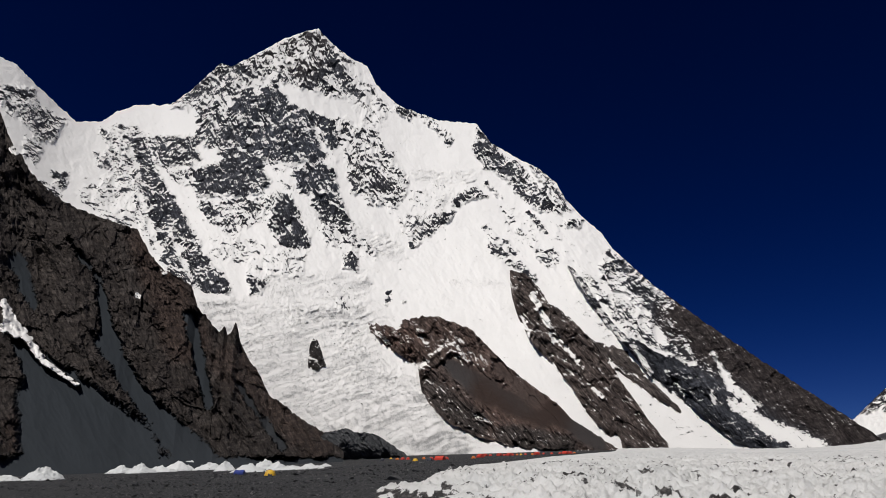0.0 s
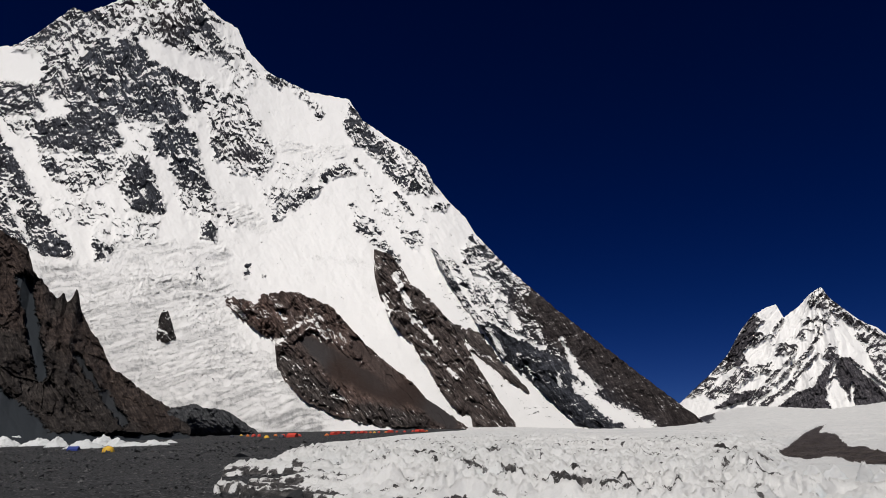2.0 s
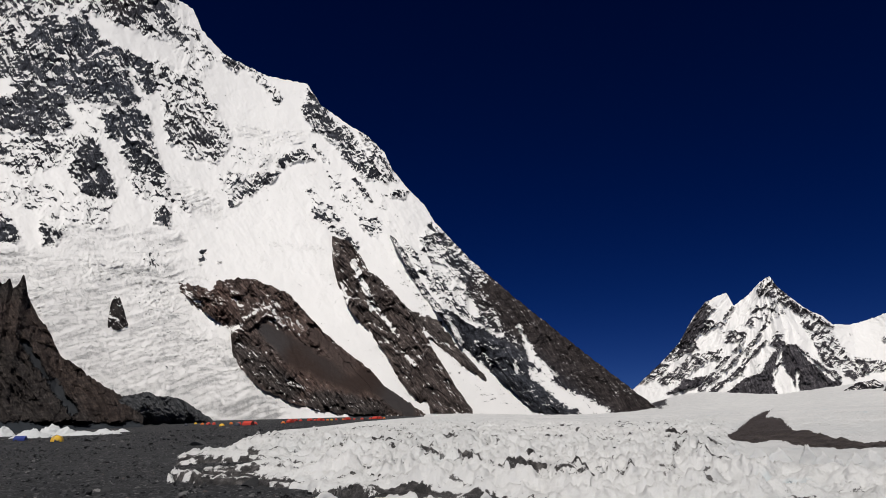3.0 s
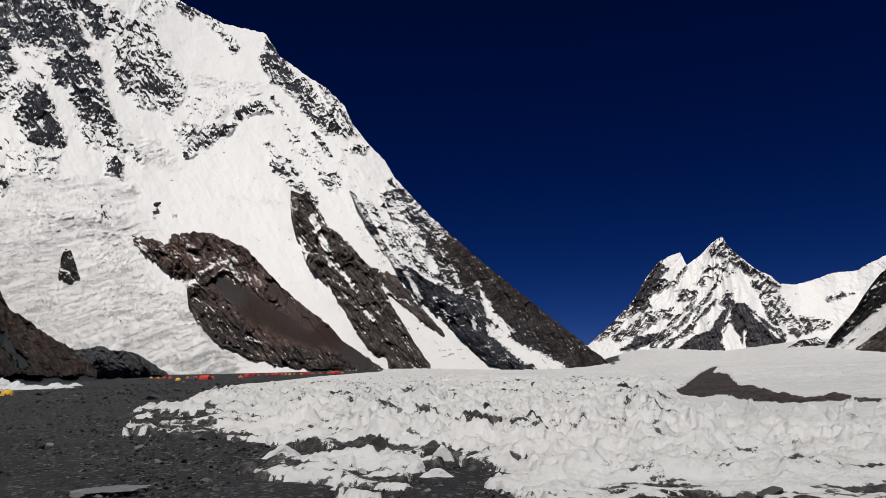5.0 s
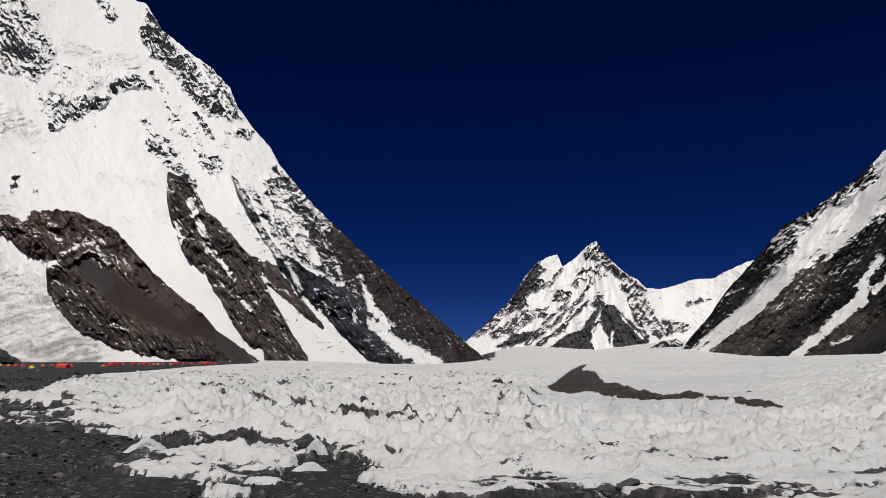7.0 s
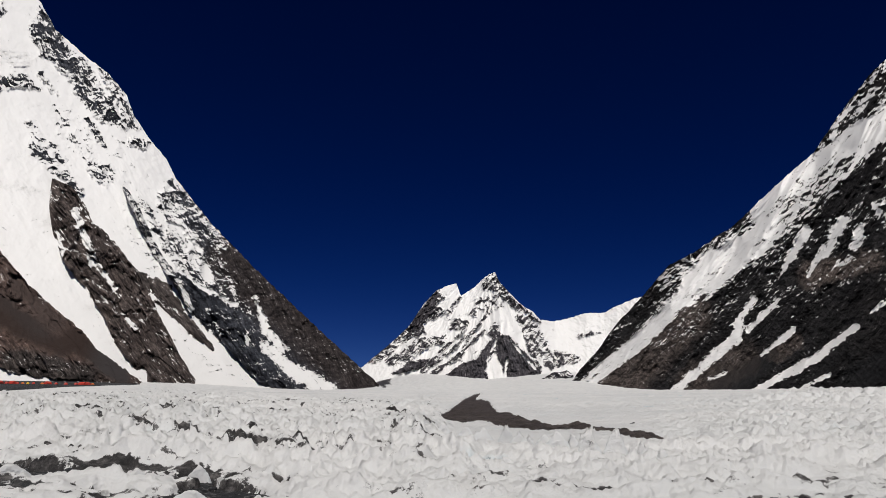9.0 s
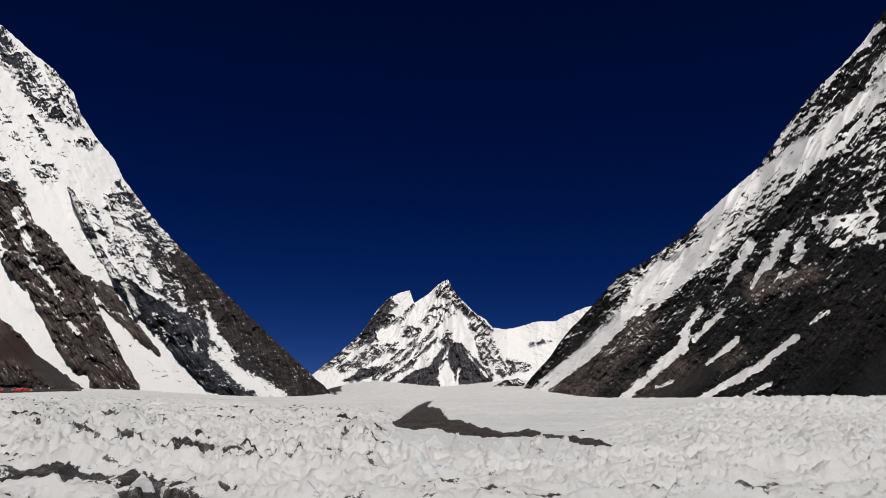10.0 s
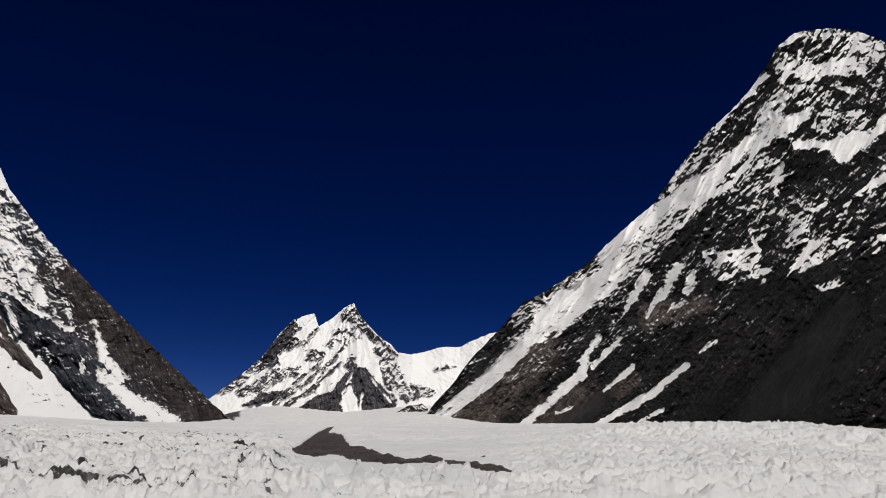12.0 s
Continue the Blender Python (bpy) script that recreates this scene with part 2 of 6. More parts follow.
# ---- building blocks ----
def sheet(name, x, y, z, material, parent=None, keep=None, **layers):
    """A grid of points (rows, columns) as one mesh, with float layers for the material."""
    rows, cols = x.shape
    me = bpy.data.meshes.new(name)
    co = np.stack([x, y, z], -1).reshape(-1, 3)
    i = np.arange(rows * cols).reshape(rows, cols)
    quads = np.stack([i[:-1, :-1], i[:-1, 1:], i[1:, 1:], i[1:, :-1]], -1)
    quads = quads[keep] if keep is not None else quads.reshape(-1, 4)
    if keep is not None:
        used = np.unique(quads)
        back = np.zeros(rows * cols, dtype=np.int64)
        back[used] = np.arange(len(used))
        quads, co = back[quads], co[used]
        layers = {k: v.reshape(-1)[used] for k, v in layers.items()}
    me.vertices.add(len(co))
    me.vertices.foreach_set("co", co.astype(np.float32).reshape(-1))
    me.loops.add(len(quads) * 4)
    me.loops.foreach_set("vertex_index", quads.astype(np.int32).reshape(-1))
    me.polygons.add(len(quads))
    me.polygons.foreach_set("loop_start", np.arange(0, len(quads) * 4, 4, dtype=np.int32))
    me.polygons.foreach_set("loop_total", np.full(len(quads), 4, dtype=np.int32))
    even = np.ones(len(quads), dtype=bool)
    if "snow" in layers:
        even = layers["snow"].reshape(-1)[quads[:, 0]] > 0.6
    me.polygons.foreach_set("use_smooth", even)
    me.update(calc_edges=True)
    for key, values in layers.items():
        me.attributes.new(key, "FLOAT", "POINT").data.foreach_set("value", np.ascontiguousarray(values, dtype=np.float32).reshape(-1))
    me.materials.append(material)
    ob = new(name, me)
    ob.parent = parent
    return ob


def part(name, bm, material, parent, label=""):
    me = bpy.data.meshes.new(name)
    bm.to_mesh(me)
    bm.free()
    me.materials.append(material)
    ob = new(name, me)
    ob.parent = parent
    return tagged(ob, label=label)


def blend_stroke(field, a0, e0, a1, e1, w0, w1, value):
    """Lays value along a tapering stroke on a face, over what is there; bearings, elevations and half widths in degrees."""
    da, de = a1 - a0, e1 - e0
    t = np.clip(((field["A"] - a0) * da + (field["E"] - e0) * de) / (da * da + de * de + 1e-9), 0, 1)
    d = np.hypot(field["A"] - a0 - t * da, field["E"] - e0 - t * de) + field["wobble"]
    w = w0 + (w1 - w0) * t
    alpha = 1 - smooth(0.55, 1.35, d / w)
    field["v"] = field["v"] * (1 - alpha) + value * alpha


def blank(A, E, value, seed, wobble=0.5):
    return {"A": A, "E": E, "v": np.full_like(A, value), "wobble": wobble * (fbm(A * 1.1, E * 1.1, 4, seed, 0.6) + 0.5 * fbm(A * 4, E * 4, 3, seed + 7) + 0.5 * fbm(A * 7, E * 7, 2, seed + 9, 0.8))}


def across(points, k, A):
    return np.interp(A, [p[0] for p in points], [p[k] for p in points])


def evenly(points, k, A):
    """As across, with the bends rounded off."""
    return sum(across(points, k, A + d) for d in (-2.4, -1.6, -0.8, 0.0, 0.8, 1.6, 2.4)) / 7


def patch(field, value, *corners, soft=0.3, ragged=1.0):
    """Lays value over the area of a face between corners (bearing, elevation), with a ragged edge."""
    A, E = field["A"], field["E"]
    pa, pe = [c[0] for c in corners], [c[1] for c in corners]
    at = np.nonzero((A > min(pa) - 0.7) & (A < max(pa) + 0.7) & (E > min(pe) - 0.7) & (E < max(pe) + 0.7))
    a, e = A[at], E[at]
    far, odd = np.full(a.shape, 9.0), np.zeros(a.shape, dtype=bool)
    for (a0, e0), (a1, e1) in zip(corners, corners[1:] + corners[:1]):
        da, de = a1 - a0, e1 - e0
        t = np.clip(((a - a0) * da + (e - e0) * de) / (da * da + de * de + 1e-9), 0, 1)
        far = np.minimum(far, np.hypot(a - a0 - t * da, e - e0 - t * de))
        if abs(de) > 1e-6:
            odd ^= ((e0 > e) != (e1 > e)) & (a < a0 + (e - e0) * da / de)
    alpha = 1 - smooth(-soft, soft, np.where(odd, -far, far) + ragged * field["wobble"][at])
    field["v"][at] = field["v"][at] * (1 - alpha) + value * alpha


def streaks(A, E, lean, freq, long, octaves, seed, warp=0.0, gain=0.62):
    """Noise drawn out along lines that lean from the vertical, running down to the right for a positive lean."""
    c, s = math.cos(radians(lean)), math.sin(radians(lean))
    u, v = (A * c + E * s) * freq + warp, (E * c - A * s) * freq / long + 0.7 * warp
    return fbm(u, v, octaves, seed, gain) + 0.5 * (ridged(u * 1.3 + 7, v * 1.3, max(2, octaves - 1), seed + 31, gain) - 0.66)


def crag_relief(A, E, seed, lean, scale=1.0, long=1.5):
    """Sharp-crested relief of a broken face, 0 to 1, drawn out a little down the fall line."""
    c, s = math.cos(radians(lean)), math.sin(radians(lean))
    warp = 0.6 * fbm(A * 0.35 * scale, E * 0.35 * scale, 3, seed + 3, 0.6)
    u, v = (A * c + E * s) * 0.42 * scale + warp, ((E * c - A * s) / long) * 0.42 * scale + warp
    return ridged(u, v, 5, seed, 0.54)


def rock_pattern(A, E, relief, seed, gully, ledge, scale=1.0, fall=0.5, shelf=0.4):
    """Where snow holds on broken rock: on the upper side of every crag, in gullies down the fall line, on ledges along the strata."""
    rise = np.maximum(np.gradient(E, axis=0), 1e-3)
    n = -np.gradient(relief, axis=0) / rise
    n = np.clip(n / np.std(n), -2.5, 2.5)
    broad = -np.gradient(crag_relief(A, E, seed + 5, gully, 0.75 * scale, 1.8), axis=0) / rise
    n = n + 0.8 * np.clip(broad / np.std(broad), -2.0, 2.0)
    warp = 0.5 * fbm(A * 0.5 * scale, E * 0.5 * scale, 4, seed + 3, 0.6)
    n = n + 2.2 * fall * streaks(A, E, gully, 1.0 * scale, 4.0, 4, seed + 41, warp, 0.75)
    return n + 2.2 * shelf * streaks(A, E, ledge, 2.4 * scale, 4.0, 3, seed + 11, 0.8 * warp, 0.8)


def snow_cover(rock, pattern, contrast=1.7):
    """How much snow lies on a face: the rock field names the share of bare rock, the pattern where it shows."""
    order = np.empty(pattern.size)
    order[np.argsort(pattern, axis=None)] = np.linspace(0, 1, pattern.size)
    return 0.5 + contrast * (order.reshape(pattern.shape) - np.where(rock > 0.5, np.interp(rock, (0.5, 0.9, 1.0, 1.15), (0.45, 0.79, 0.93, 1.15)), rock * 1.1 - 0.1))


def grid_of(crest, foot, step, rows, seed, jag=0.25, edge=0.0):
    az = np.arange(crest[0][0], crest[-1][0] + step, step)
    top = across(crest, 1, az) + jag * (fbm(az * 1.7, az * 0 + seed, 6, seed, 0.65))
    low = np.minimum(across(foot, 1, az) + edge * jag * fbm(az * 1.6, az * 0 + seed + 0.5, 4, seed + 50, 0.55), top - 0.02)
    v = np.linspace(0, 1, rows)[:, None]
    E = low + (top - low) * v
    lo, hi = across(foot, 1, az), across(crest, 1, az)
    return az, np.broadcast_to(az, (rows, len(az))).copy(), E, np.clip((E - lo) / np.maximum(hi - lo, 0.25), 0, 1)


def place(A, E, R):
    """Points at a bearing, an elevation from the eye and a horizontal distance."""
    a = np.radians(A)
    return R * np.sin(a), R * np.cos(a), EYE + R * np.tan(np.radians(E))


def with_back(x, y, z, layers, A, E, drop=0.9, rows=10, floor=-40):
    """Adds the far side of a mountain: down from its crest to below the ground."""
    layers = {**layers, "across": A, "up": E}
    r, a = np.hypot(x[-1], y[-1]), np.arctan2(x[-1], y[-1])
    q = (np.arange(1, rows + 1) / rows)[:, None]
    h = np.maximum(z[-1] - floor, 5)
    br, bz = r + q * h * drop, z[-1] - q * h
    x, y, z = np.vstack([x, br * np.sin(a)]), np.vstack([y, br * np.cos(a)]), np.vstack([z, bz])
    return x, y, z, {k: np.vstack([v, np.repeat(v[-1:], rows, 0)]) for k, v in layers.items()}


# ---- the ground: a moraine sheet rising gently up the valley ----
TILTS = [(-180, 0), (-90, 0.6), (-32, 1.4), (-20, 1.95), (-8, 2.5), (-3, 2.8), (10, 3.1), (17, 3.05), (22, 2.85), (30, 2.8), (42, 3.0), (60, 3.1), (72, 2.9), (78, 2.2), (100, 0.8), (180, 0)]


def ground_height(x, y):
    """The valley floor rises by a few degrees ahead, less to the sides, and steepens far up the valley."""
    r, a = np.hypot(x, y), np.degrees(np.arctan2(x, y))
    rise = np.interp(a, [p[0] for p in TILTS], [p[1] for p in TILTS])
    head = np.interp(a, (26, 29, 32, 34, 39, 43, 46, 50, 55), (0.0, 0.012, 0.036, 0.041, 0.029, 0.038, 0.04, 0.018, 0.0))
    return r * np.tan(np.radians(rise)) * smooth(-10, 30, r) + head * np.maximum(0, r - 1500)


def polar(az, r):
    a = np.radians(az)[None, :]
    r = np.asarray(r)[:, None]
    return r * np.sin(a), r * np.cos(a)


az_all = np.concatenate([np.arange(-180, -40, 5.0), np.arange(-40, 86, 0.4), np.linspace(86, 180, 20)])
r_all = np.concatenate([[0.0, 1.5, 3, 4.5], np.geomspace(6, 60, 150), np.geomspace(61, 4900, 130)])
gx, gy = polar(az_all, r_all)
gr = np.hypot(gx, gy)
gz = ground_height(gx, gy)
gz = gz + fbm(gx * 0.5, gy * 0.5, 4, 3) * 0.10 * smooth(3, 12, gr) + fbm(gx * 0.06, gy * 0.06, 3, 5) * 0.14 * smooth(15, 60, gr)
ground = tagged(sheet("ground", gx, gy, gz, GRAVEL), "dark grey gravel moraine rising gently towards the mountains", "ground", kind="structure")

# ---- the glacier: broken white ice lying on the moraine ----
ICE_LOW = [(-8.0, -1.5), (-5.5, -1.3), (-4.2, -1.5), (0.1, -2.7), (4.6, -3.9), (10.9, -5.3), (20.5, -6.0), (26.0, -8.0), (33.5, -9.3), (54.5, -9.3)]
ICE_HIGH = [(-8.0, -1.2), (-5.6, -0.5), (-2.3, 0.3), (-0.6, 0.9), (2.3, 2.0), (8.1, 2.6), (14.8, 2.9), (20.9, 4.7)]


def ice_rows():
    r, out = 7.0, []
    while r < 3900:
        out.append(r)
        r += min(r * r * 0.00042, r * (0.0065 if r < 90 else 0.0095 if r < 420 else 0.016))
    return np.array(out)


az_ice = np.arange(-12, 84, 0.14)
ix, iy = polar(az_ice, ice_rows())
ir = np.hypot(ix, iy)
base = ground_height(ix, iy)
IA = np.broadcast_to(az_ice, ix.shape)
IE = np.degrees(np.arctan2(base - EYE, ir))


def ice_amount(x, y):
    """Above 0 where ice lies on the moraine."""
    r, a = np.hypot(x, y), np.degrees(np.arctan2(x, y))
    e = np.degrees(np.arctan2(ground_height(x, y) - EYE, r))
    low = np.interp(a, [p[0] for p in ICE_LOW], [p[1] for p in ICE_LOW])
    high = np.interp(a, [p[0] for p in ICE_HIGH], [p[1] for p in ICE_HIGH])
    high = np.where(a > 13, 9, high) - 2 * np.clip(-5 - a, 0, 3)
    u, v = x * math.cos(0.6) - y * math.sin(0.6), x * math.sin(0.6) + y * math.cos(0.6)
    warp = fbm(u * 0.05, v * 0.05, 3, 61)
    patches = fbm(u * 0.16 + warp, v * 0.34 + warp, 6, 62, 0.66)
    return np.minimum((e - low) / 5.0 - 0.15, (high - e) / 0.8) + 1.9 * patches * smooth(120, 40, r), u, v, warp


amount, lx, ly, warp = ice_amount(ix, iy)
cover = smooth(-0.08, 0.15, amount)
rows_of_ice = ridged(lx * 0.20 + warp, ly * 0.5 + warp, 4, 63, 0.55)
teeth = ridged(lx * 1.0 + warp, ly * 0.9 + 2 * warp, 4, 69, 0.6)
wide = ridged(lx * 0.012 + warp, ly * 0.035, 6, 64, 0.6)
tall = 1 - 0.45 * smooth(33, 41, IA)
debris = blank(IA, IE, 0.0, 66, 0.05)
patch(debris, 1.0, (34.9, 0.76), (35.9, 1.37), (36.9, 2.03), (37.9, 2.60), (38.5, 2.86), (38.2, 2.43), (37.9, 2.08), (38.2, 2.13), (38.9, 1.97), (39.6, 1.22), (40.5, 1.27), (41.4, 0.78), (42.5, 0.59), (43.8, 0.27), (45.5, 0.55), (46.5, 0.44), (46.6, 0.03), (45.1, -0.04), (43.6, -0.11), (42.3, -0.04), (41.0, 0.02), (39.7, 0.17), (38.6, 0.65), (37.3, 0.46), (35.8, 0.48), soft=0.03)
patch(debris, 1.0, (46.7, 0.19), (48.2, 0.14), (50.1, -0.12), (52.2, -0.77), (51.1, -0.83), (49.9, -0.65), (48.4, -0.23), (47.0, -0.13), soft=0.03)
strip = debris["v"]
blocks = facets(lx * 0.75 + warp, ly * 0.9, 70, 3, 0.55)
beyond = np.where(IA > 34, np.clip(smooth(25, 19, ir) + 0.16 + 0.35 * smooth(110, 220, ir) + 1.3 * smooth(47, 60, IA), 0, 1.4), 1.0)
blend = smooth(33, 37, IA)
beyond = 1 + (beyond - 1) * blend
size = smooth(2, 22, ir) * beyond * (1 - strip) * (0.12 + 0.88 * smooth(0.0, 1.0, amount)) * (0.35 + 0.65 * smooth(150, 45, ir)) * tall
height = cover * (0.10 + 0.3 * smooth(60, 130, ir) * smooth(4, 12, IA) + size * (0.42 * np.clip((rows_of_ice - 0.52) / 0.48, 0, 1) ** 1.2 + 0.5 * np.clip((teeth - 0.5) / 0.5, 0, 1) ** 1.3 * smooth(0.4, 0.8, rows_of_ice) + 0.26 * blocks) + 1.5 * smooth(54, 63, IA) * smooth(50, 75, ir) * smooth(200, 140, ir) * np.clip((ridged(lx * 0.22, ly * 0.22, 4, 73, 0.6) - 0.45) / 0.55, 0, 1) ** 1.3 + smooth(70, 300, ir) * 2.2 * smooth(6, 20, IA) * (wide - 0.42) * smooth(1800, 500, ir) * (1 - strip))
iz = base - 0.3 * (1 - cover) + height + 0.07 * fbm(ix * 1.5, iy * 1.5, 4, 65, 0.6) * cover + 0.55 * cover * (1 - strip) * smooth(48, 85, ir) * smooth(900, 300, ir) * smooth(8, 16, IA) * np.clip((ridged(lx * 0.33 + warp, ly * 0.36, 4, 76, 0.62) - 0.4) / 0.6, 0, 1) ** 1.4 + strip * (0.35 * np.abs(fbm(lx * 0.3, ly * 0.3, 5, 74, 0.6)) + 0.10 * facets(lx * 1.2, ly * 1.2, 75, 3, 0.6))
far_ice = smooth(250, 600, ir) * smooth(10, 18, IA) * (1 - strip) * cover
iz = iz + 0.0012 * ir * smooth(500, 1300, ir) * cover + far_ice * (0.004 * ir * (ridged(lx * 0.011 + warp, ly * 0.016, 5, 77, 0.62) - 0.66) + 0.0016 * ir * fbm(ix * 0.03, iy * 0.03, 4, 78, 0.65))
hollow = smooth(0.66, 0.52, rows_of_ice) * smooth(60, 16, ir)
dirt = np.clip(smooth(140, 60, ir) * 0.9 * smooth(-0.03, 0.5, fbm(lx * 0.18, ly * 0.6, 6, 67, 0.7) * 1.0 + 0.5 * hollow + 0.3 * smooth(0.3, 0.0, amount) + 0.04 * smooth(30, 16, ir)) * (1 - 0.85 * smooth(33, 38, IA) * smooth(14, 19, ir)), 0, 1) * (1 - strip)
spit = smooth(0.0, 0.5, 1 - np.hypot((IA - 30.5) / 1.0, (IE - 3.55) / 0.5) + 0.5 * fbm(IA * 2, IE * 5, 3, 80))
dirt = np.clip(dirt + 0.9 * spit * far_ice, 0, 1)
blue = 0.6 * smooth(0.1, 0.5, fbm(ix * 0.15, iy * 0.15, 4, 68)) * smooth(0.75, 0.55, rows_of_ice) * smooth(400, 100, ir) * (1 - dirt)
inside = (cover[:-1, :-1] + cover[1:, 1:] + cover[1:, :-1] + cover[:-1, 1:]) > 0.15
glacier = tagged(sheet("glacier", ix, iy, iz, ICE, keep=inside, dirt=dirt, blue=blue * (1 - strip), debris=strip), "white broken glacier ice with sharp fins and grey debris bands", "glacier", kind="structure")


# ---- the great peak ----
peak = tagged(new("mountain"), "huge pyramid mountain of dark rock and white snow", "mountain", kind="structure")
CREST = [(-40.8, 28.1, 3300), (-35.3, 28.4, 3300), (-34.2, 28.2, 3300), (-32.6, 27.2, 3350), (-29.6, 25.4, 3450), (-27.8, 25.8, 3500), (-27.0, 26.6, 3550), (-25.6, 27.4, 3600), (-23.1, 27.9, 3600), (-21.9, 28.9, 3600), (-19.5, 31.5, 3600), (-18.6, 31.4, 3600), (-14.3, 34.0, 3600), (-12.3, 34.8, 3600), (-11.4, 35.0, 3600), (-10.0, 34.0, 3580), (-8.3, 33.1, 3550), (-6.8, 32.6, 3500), (-6.0, 31.3, 3450), (-4.0, 29.8, 3380), (-0.4, 28.7, 3300), (3.0, 28.4, 3200), (4.2, 26.9, 3150), (6.7, 25.5, 3050), (8.3, 24.7, 3000), (9.7, 23.5, 2900), (10.3, 22.3, 2850), (11.6, 20.8, 2800), (13.1, 19.4, 2750), (13.9, 18.1, 2700), (16.9, 15.0, 2600), (20.3, 12.0, 2500), (30.6, 3.2, 2280)]
FOOT = [(-40.8, 22.0, 2300), (-34.0, 19.5, 2200), (-30.0, 16.0, 1900), (-24.0, 13.0, 1700), (-19.0, 9.0, 1300), (-15.0, 6.0, 1000), (-11.0, 2.5, 760), (-7.9, 2.4, 750), (5.0, 2.6, 900), (13.3, 2.6, 1100), (21.2, 2.6, 1500), (26.6, 2.7, 1900), (30.5, 2.8, 2250)]


def peak_distance(A, E):
    top, low = evenly(CREST, 1, A), evenly(FOOT, 1, A)
    t = np.clip((E - low) / np.maximum(top - low, 0.3), 0, 1.2)
    near, far = evenly(FOOT, 2, A), evenly(CREST, 2, A)
    return near + (far - near) * t ** 0.62


def great_face():
    az, A, E, V = grid_of(CREST, FOOT, 0.068, 470, 101, 0.2)
    rock = blank(A, E, -0.12, 102, 0.35)
    tone = blank(A, E, 0.15, 103)
    patch(rock, 0.6, (-34.9, 26.6), (-32.8, 27.0), (-32.2, 26.0), (-30.3, 25.2), (-30.8, 23.8), (-32.2, 23.9), (-33.1, 24.6), (-34.2, 24.9), (-34.7, 25.4))
    patch(rock, 0.85, (-32.5, 24.9), (-30.5, 25.3), (-30.9, 23.8), (-32.1, 23.7))
    patch(rock, 0.7, (-32.7, 23.7), (-31.5, 23.1), (-31.7, 21.8), (-32.6, 22.4))
    patch(rock, 0.75, (-30.6, 21.7), (-29.5, 21.8), (-29.6, 20.7), (-30.3, 20.8))
    patch(rock, 0.5, (-31.8, 20.8), (-30.3, 21.0), (-29.6, 20.0), (-30.7, 19.8))
    patch(rock, 0.55, (-28.0, 25.5), (-26.9, 25.2), (-27.0, 24.3), (-27.6, 24.6))
    patch(rock, 0.5, (-28.0, 23.6), (-26.6, 23.9), (-26.2, 22.1), (-27.6, 22.7))
    patch(rock, 0.3, (-28.9, 20.5), (-26.3, 22.6), (-24.6, 18.8), (-26.3, 18.5))
    patch(rock, 0.4, (-27.1, 25.0), (-25.3, 24.9), (-24.8, 22.9), (-24.6, 20.4), (-23.4, 18.1), (-24.6, 19.0), (-26.2, 21.8))
    patch(rock, 0.25, (-25.8, 21.5), (-24.8, 21.6), (-21.5, 15.8), (-22.9, 17.3))
    patch(rock, 0.84, (-27.0, 25.7), (-25.4, 25.7), (-24.6, 25.4), (-23.5, 23.1), (-22.2, 21.6), (-21.0, 20.1), (-19.9, 18.5), (-18.9, 16.9), (-16.9, 15.3), (-17.0, 14.4), (-18.6, 14.4), (-20.2, 15.1), (-21.5, 15.4), (-23.3, 18.5), (-24.6, 20.8), (-24.7, 22.9), (-25.4, 24.4))
    blend_stroke(rock, -24.35, 21.08, -23.53, 19.32, 0.23, 0.20, 0.1)
    blend_stroke(rock, -23.53, 19.32, -22.35, 17.17, 0.20, 0.18, 0.1)
    blend_stroke(rock, -21.88, 18.70, -20.94, 17.11, 0.18, 0.20, 0.25)
    blend_stroke(rock, -20.94, 17.11, -19.92, 15.44, 0.20, 0.23, 0.25)
    blend_stroke(rock, -25.64, 24.30, -24.77, 22.88, 0.14, 0.14, 0.2)
    patch(rock, 0.3, (-23.1, 27.9), (-21.4, 29.6), (-16.6, 30.4), (-15.1, 30.5), (-16.9, 28.6), (-18.6, 27.4), (-20.6, 26.0), (-21.1, 27.6))
    patch(rock, 0.5, (-23.1, 27.7), (-21.4, 29.6), (-19.5, 31.5), (-19.1, 31.6), (-14.5, 33.8), (-11.6, 35.0), (-10.2, 34.1), (-8.3, 33.2), (-6.5, 31.2), (-4.7, 29.4), (-7.2, 30.4), (-9.2, 30.0), (-12.2, 30.4), (-14.2, 30.6), (-15.7, 30.8), (-18.8, 29.6), (-20.9, 28.2))
    patch(rock, 0.72, (-21.4, 29.6), (-19.5, 31.4), (-17.2, 31.6), (-18.0, 30.6), (-20.2, 29.2))
    patch(rock, 0.85, (-12.8, 34.6), (-11.3, 35.1), (-10.6, 33.5), (-12.2, 33.5))
    patch(rock, 0.8, (-14.8, 31.6), (-10.7, 32.9), (-9.8, 31.1), (-12.2, 30.8), (-14.2, 31.0))
    patch(rock, 0.82, (-11.0, 33.5), (-9.8, 33.3), (-8.4, 31.1), (-9.7, 31.0))
    patch(rock, 0.1, (-8.5, 32.9), (-6.9, 32.3), (-7.2, 31.4), (-8.2, 31.9))
    patch(rock, 0.3, (-9.5, 31.1), (-6.8, 31.2), (-4.7, 29.4), (-5.7, 27.6), (-7.2, 28.6), (-8.7, 30.1))
    patch(rock, 0.86, (-4.2, 29.8), (-2.2, 29.3), (-2.9, 28.7), (-3.8, 29.0))
    blend_stroke(rock, -2.10, 29.17, -0.68, 28.18, 0.23, 0.30, 0.45)
    blend_stroke(rock, -0.68, 28.18, 0.56, 27.09, 0.30, 0.36, 0.45)
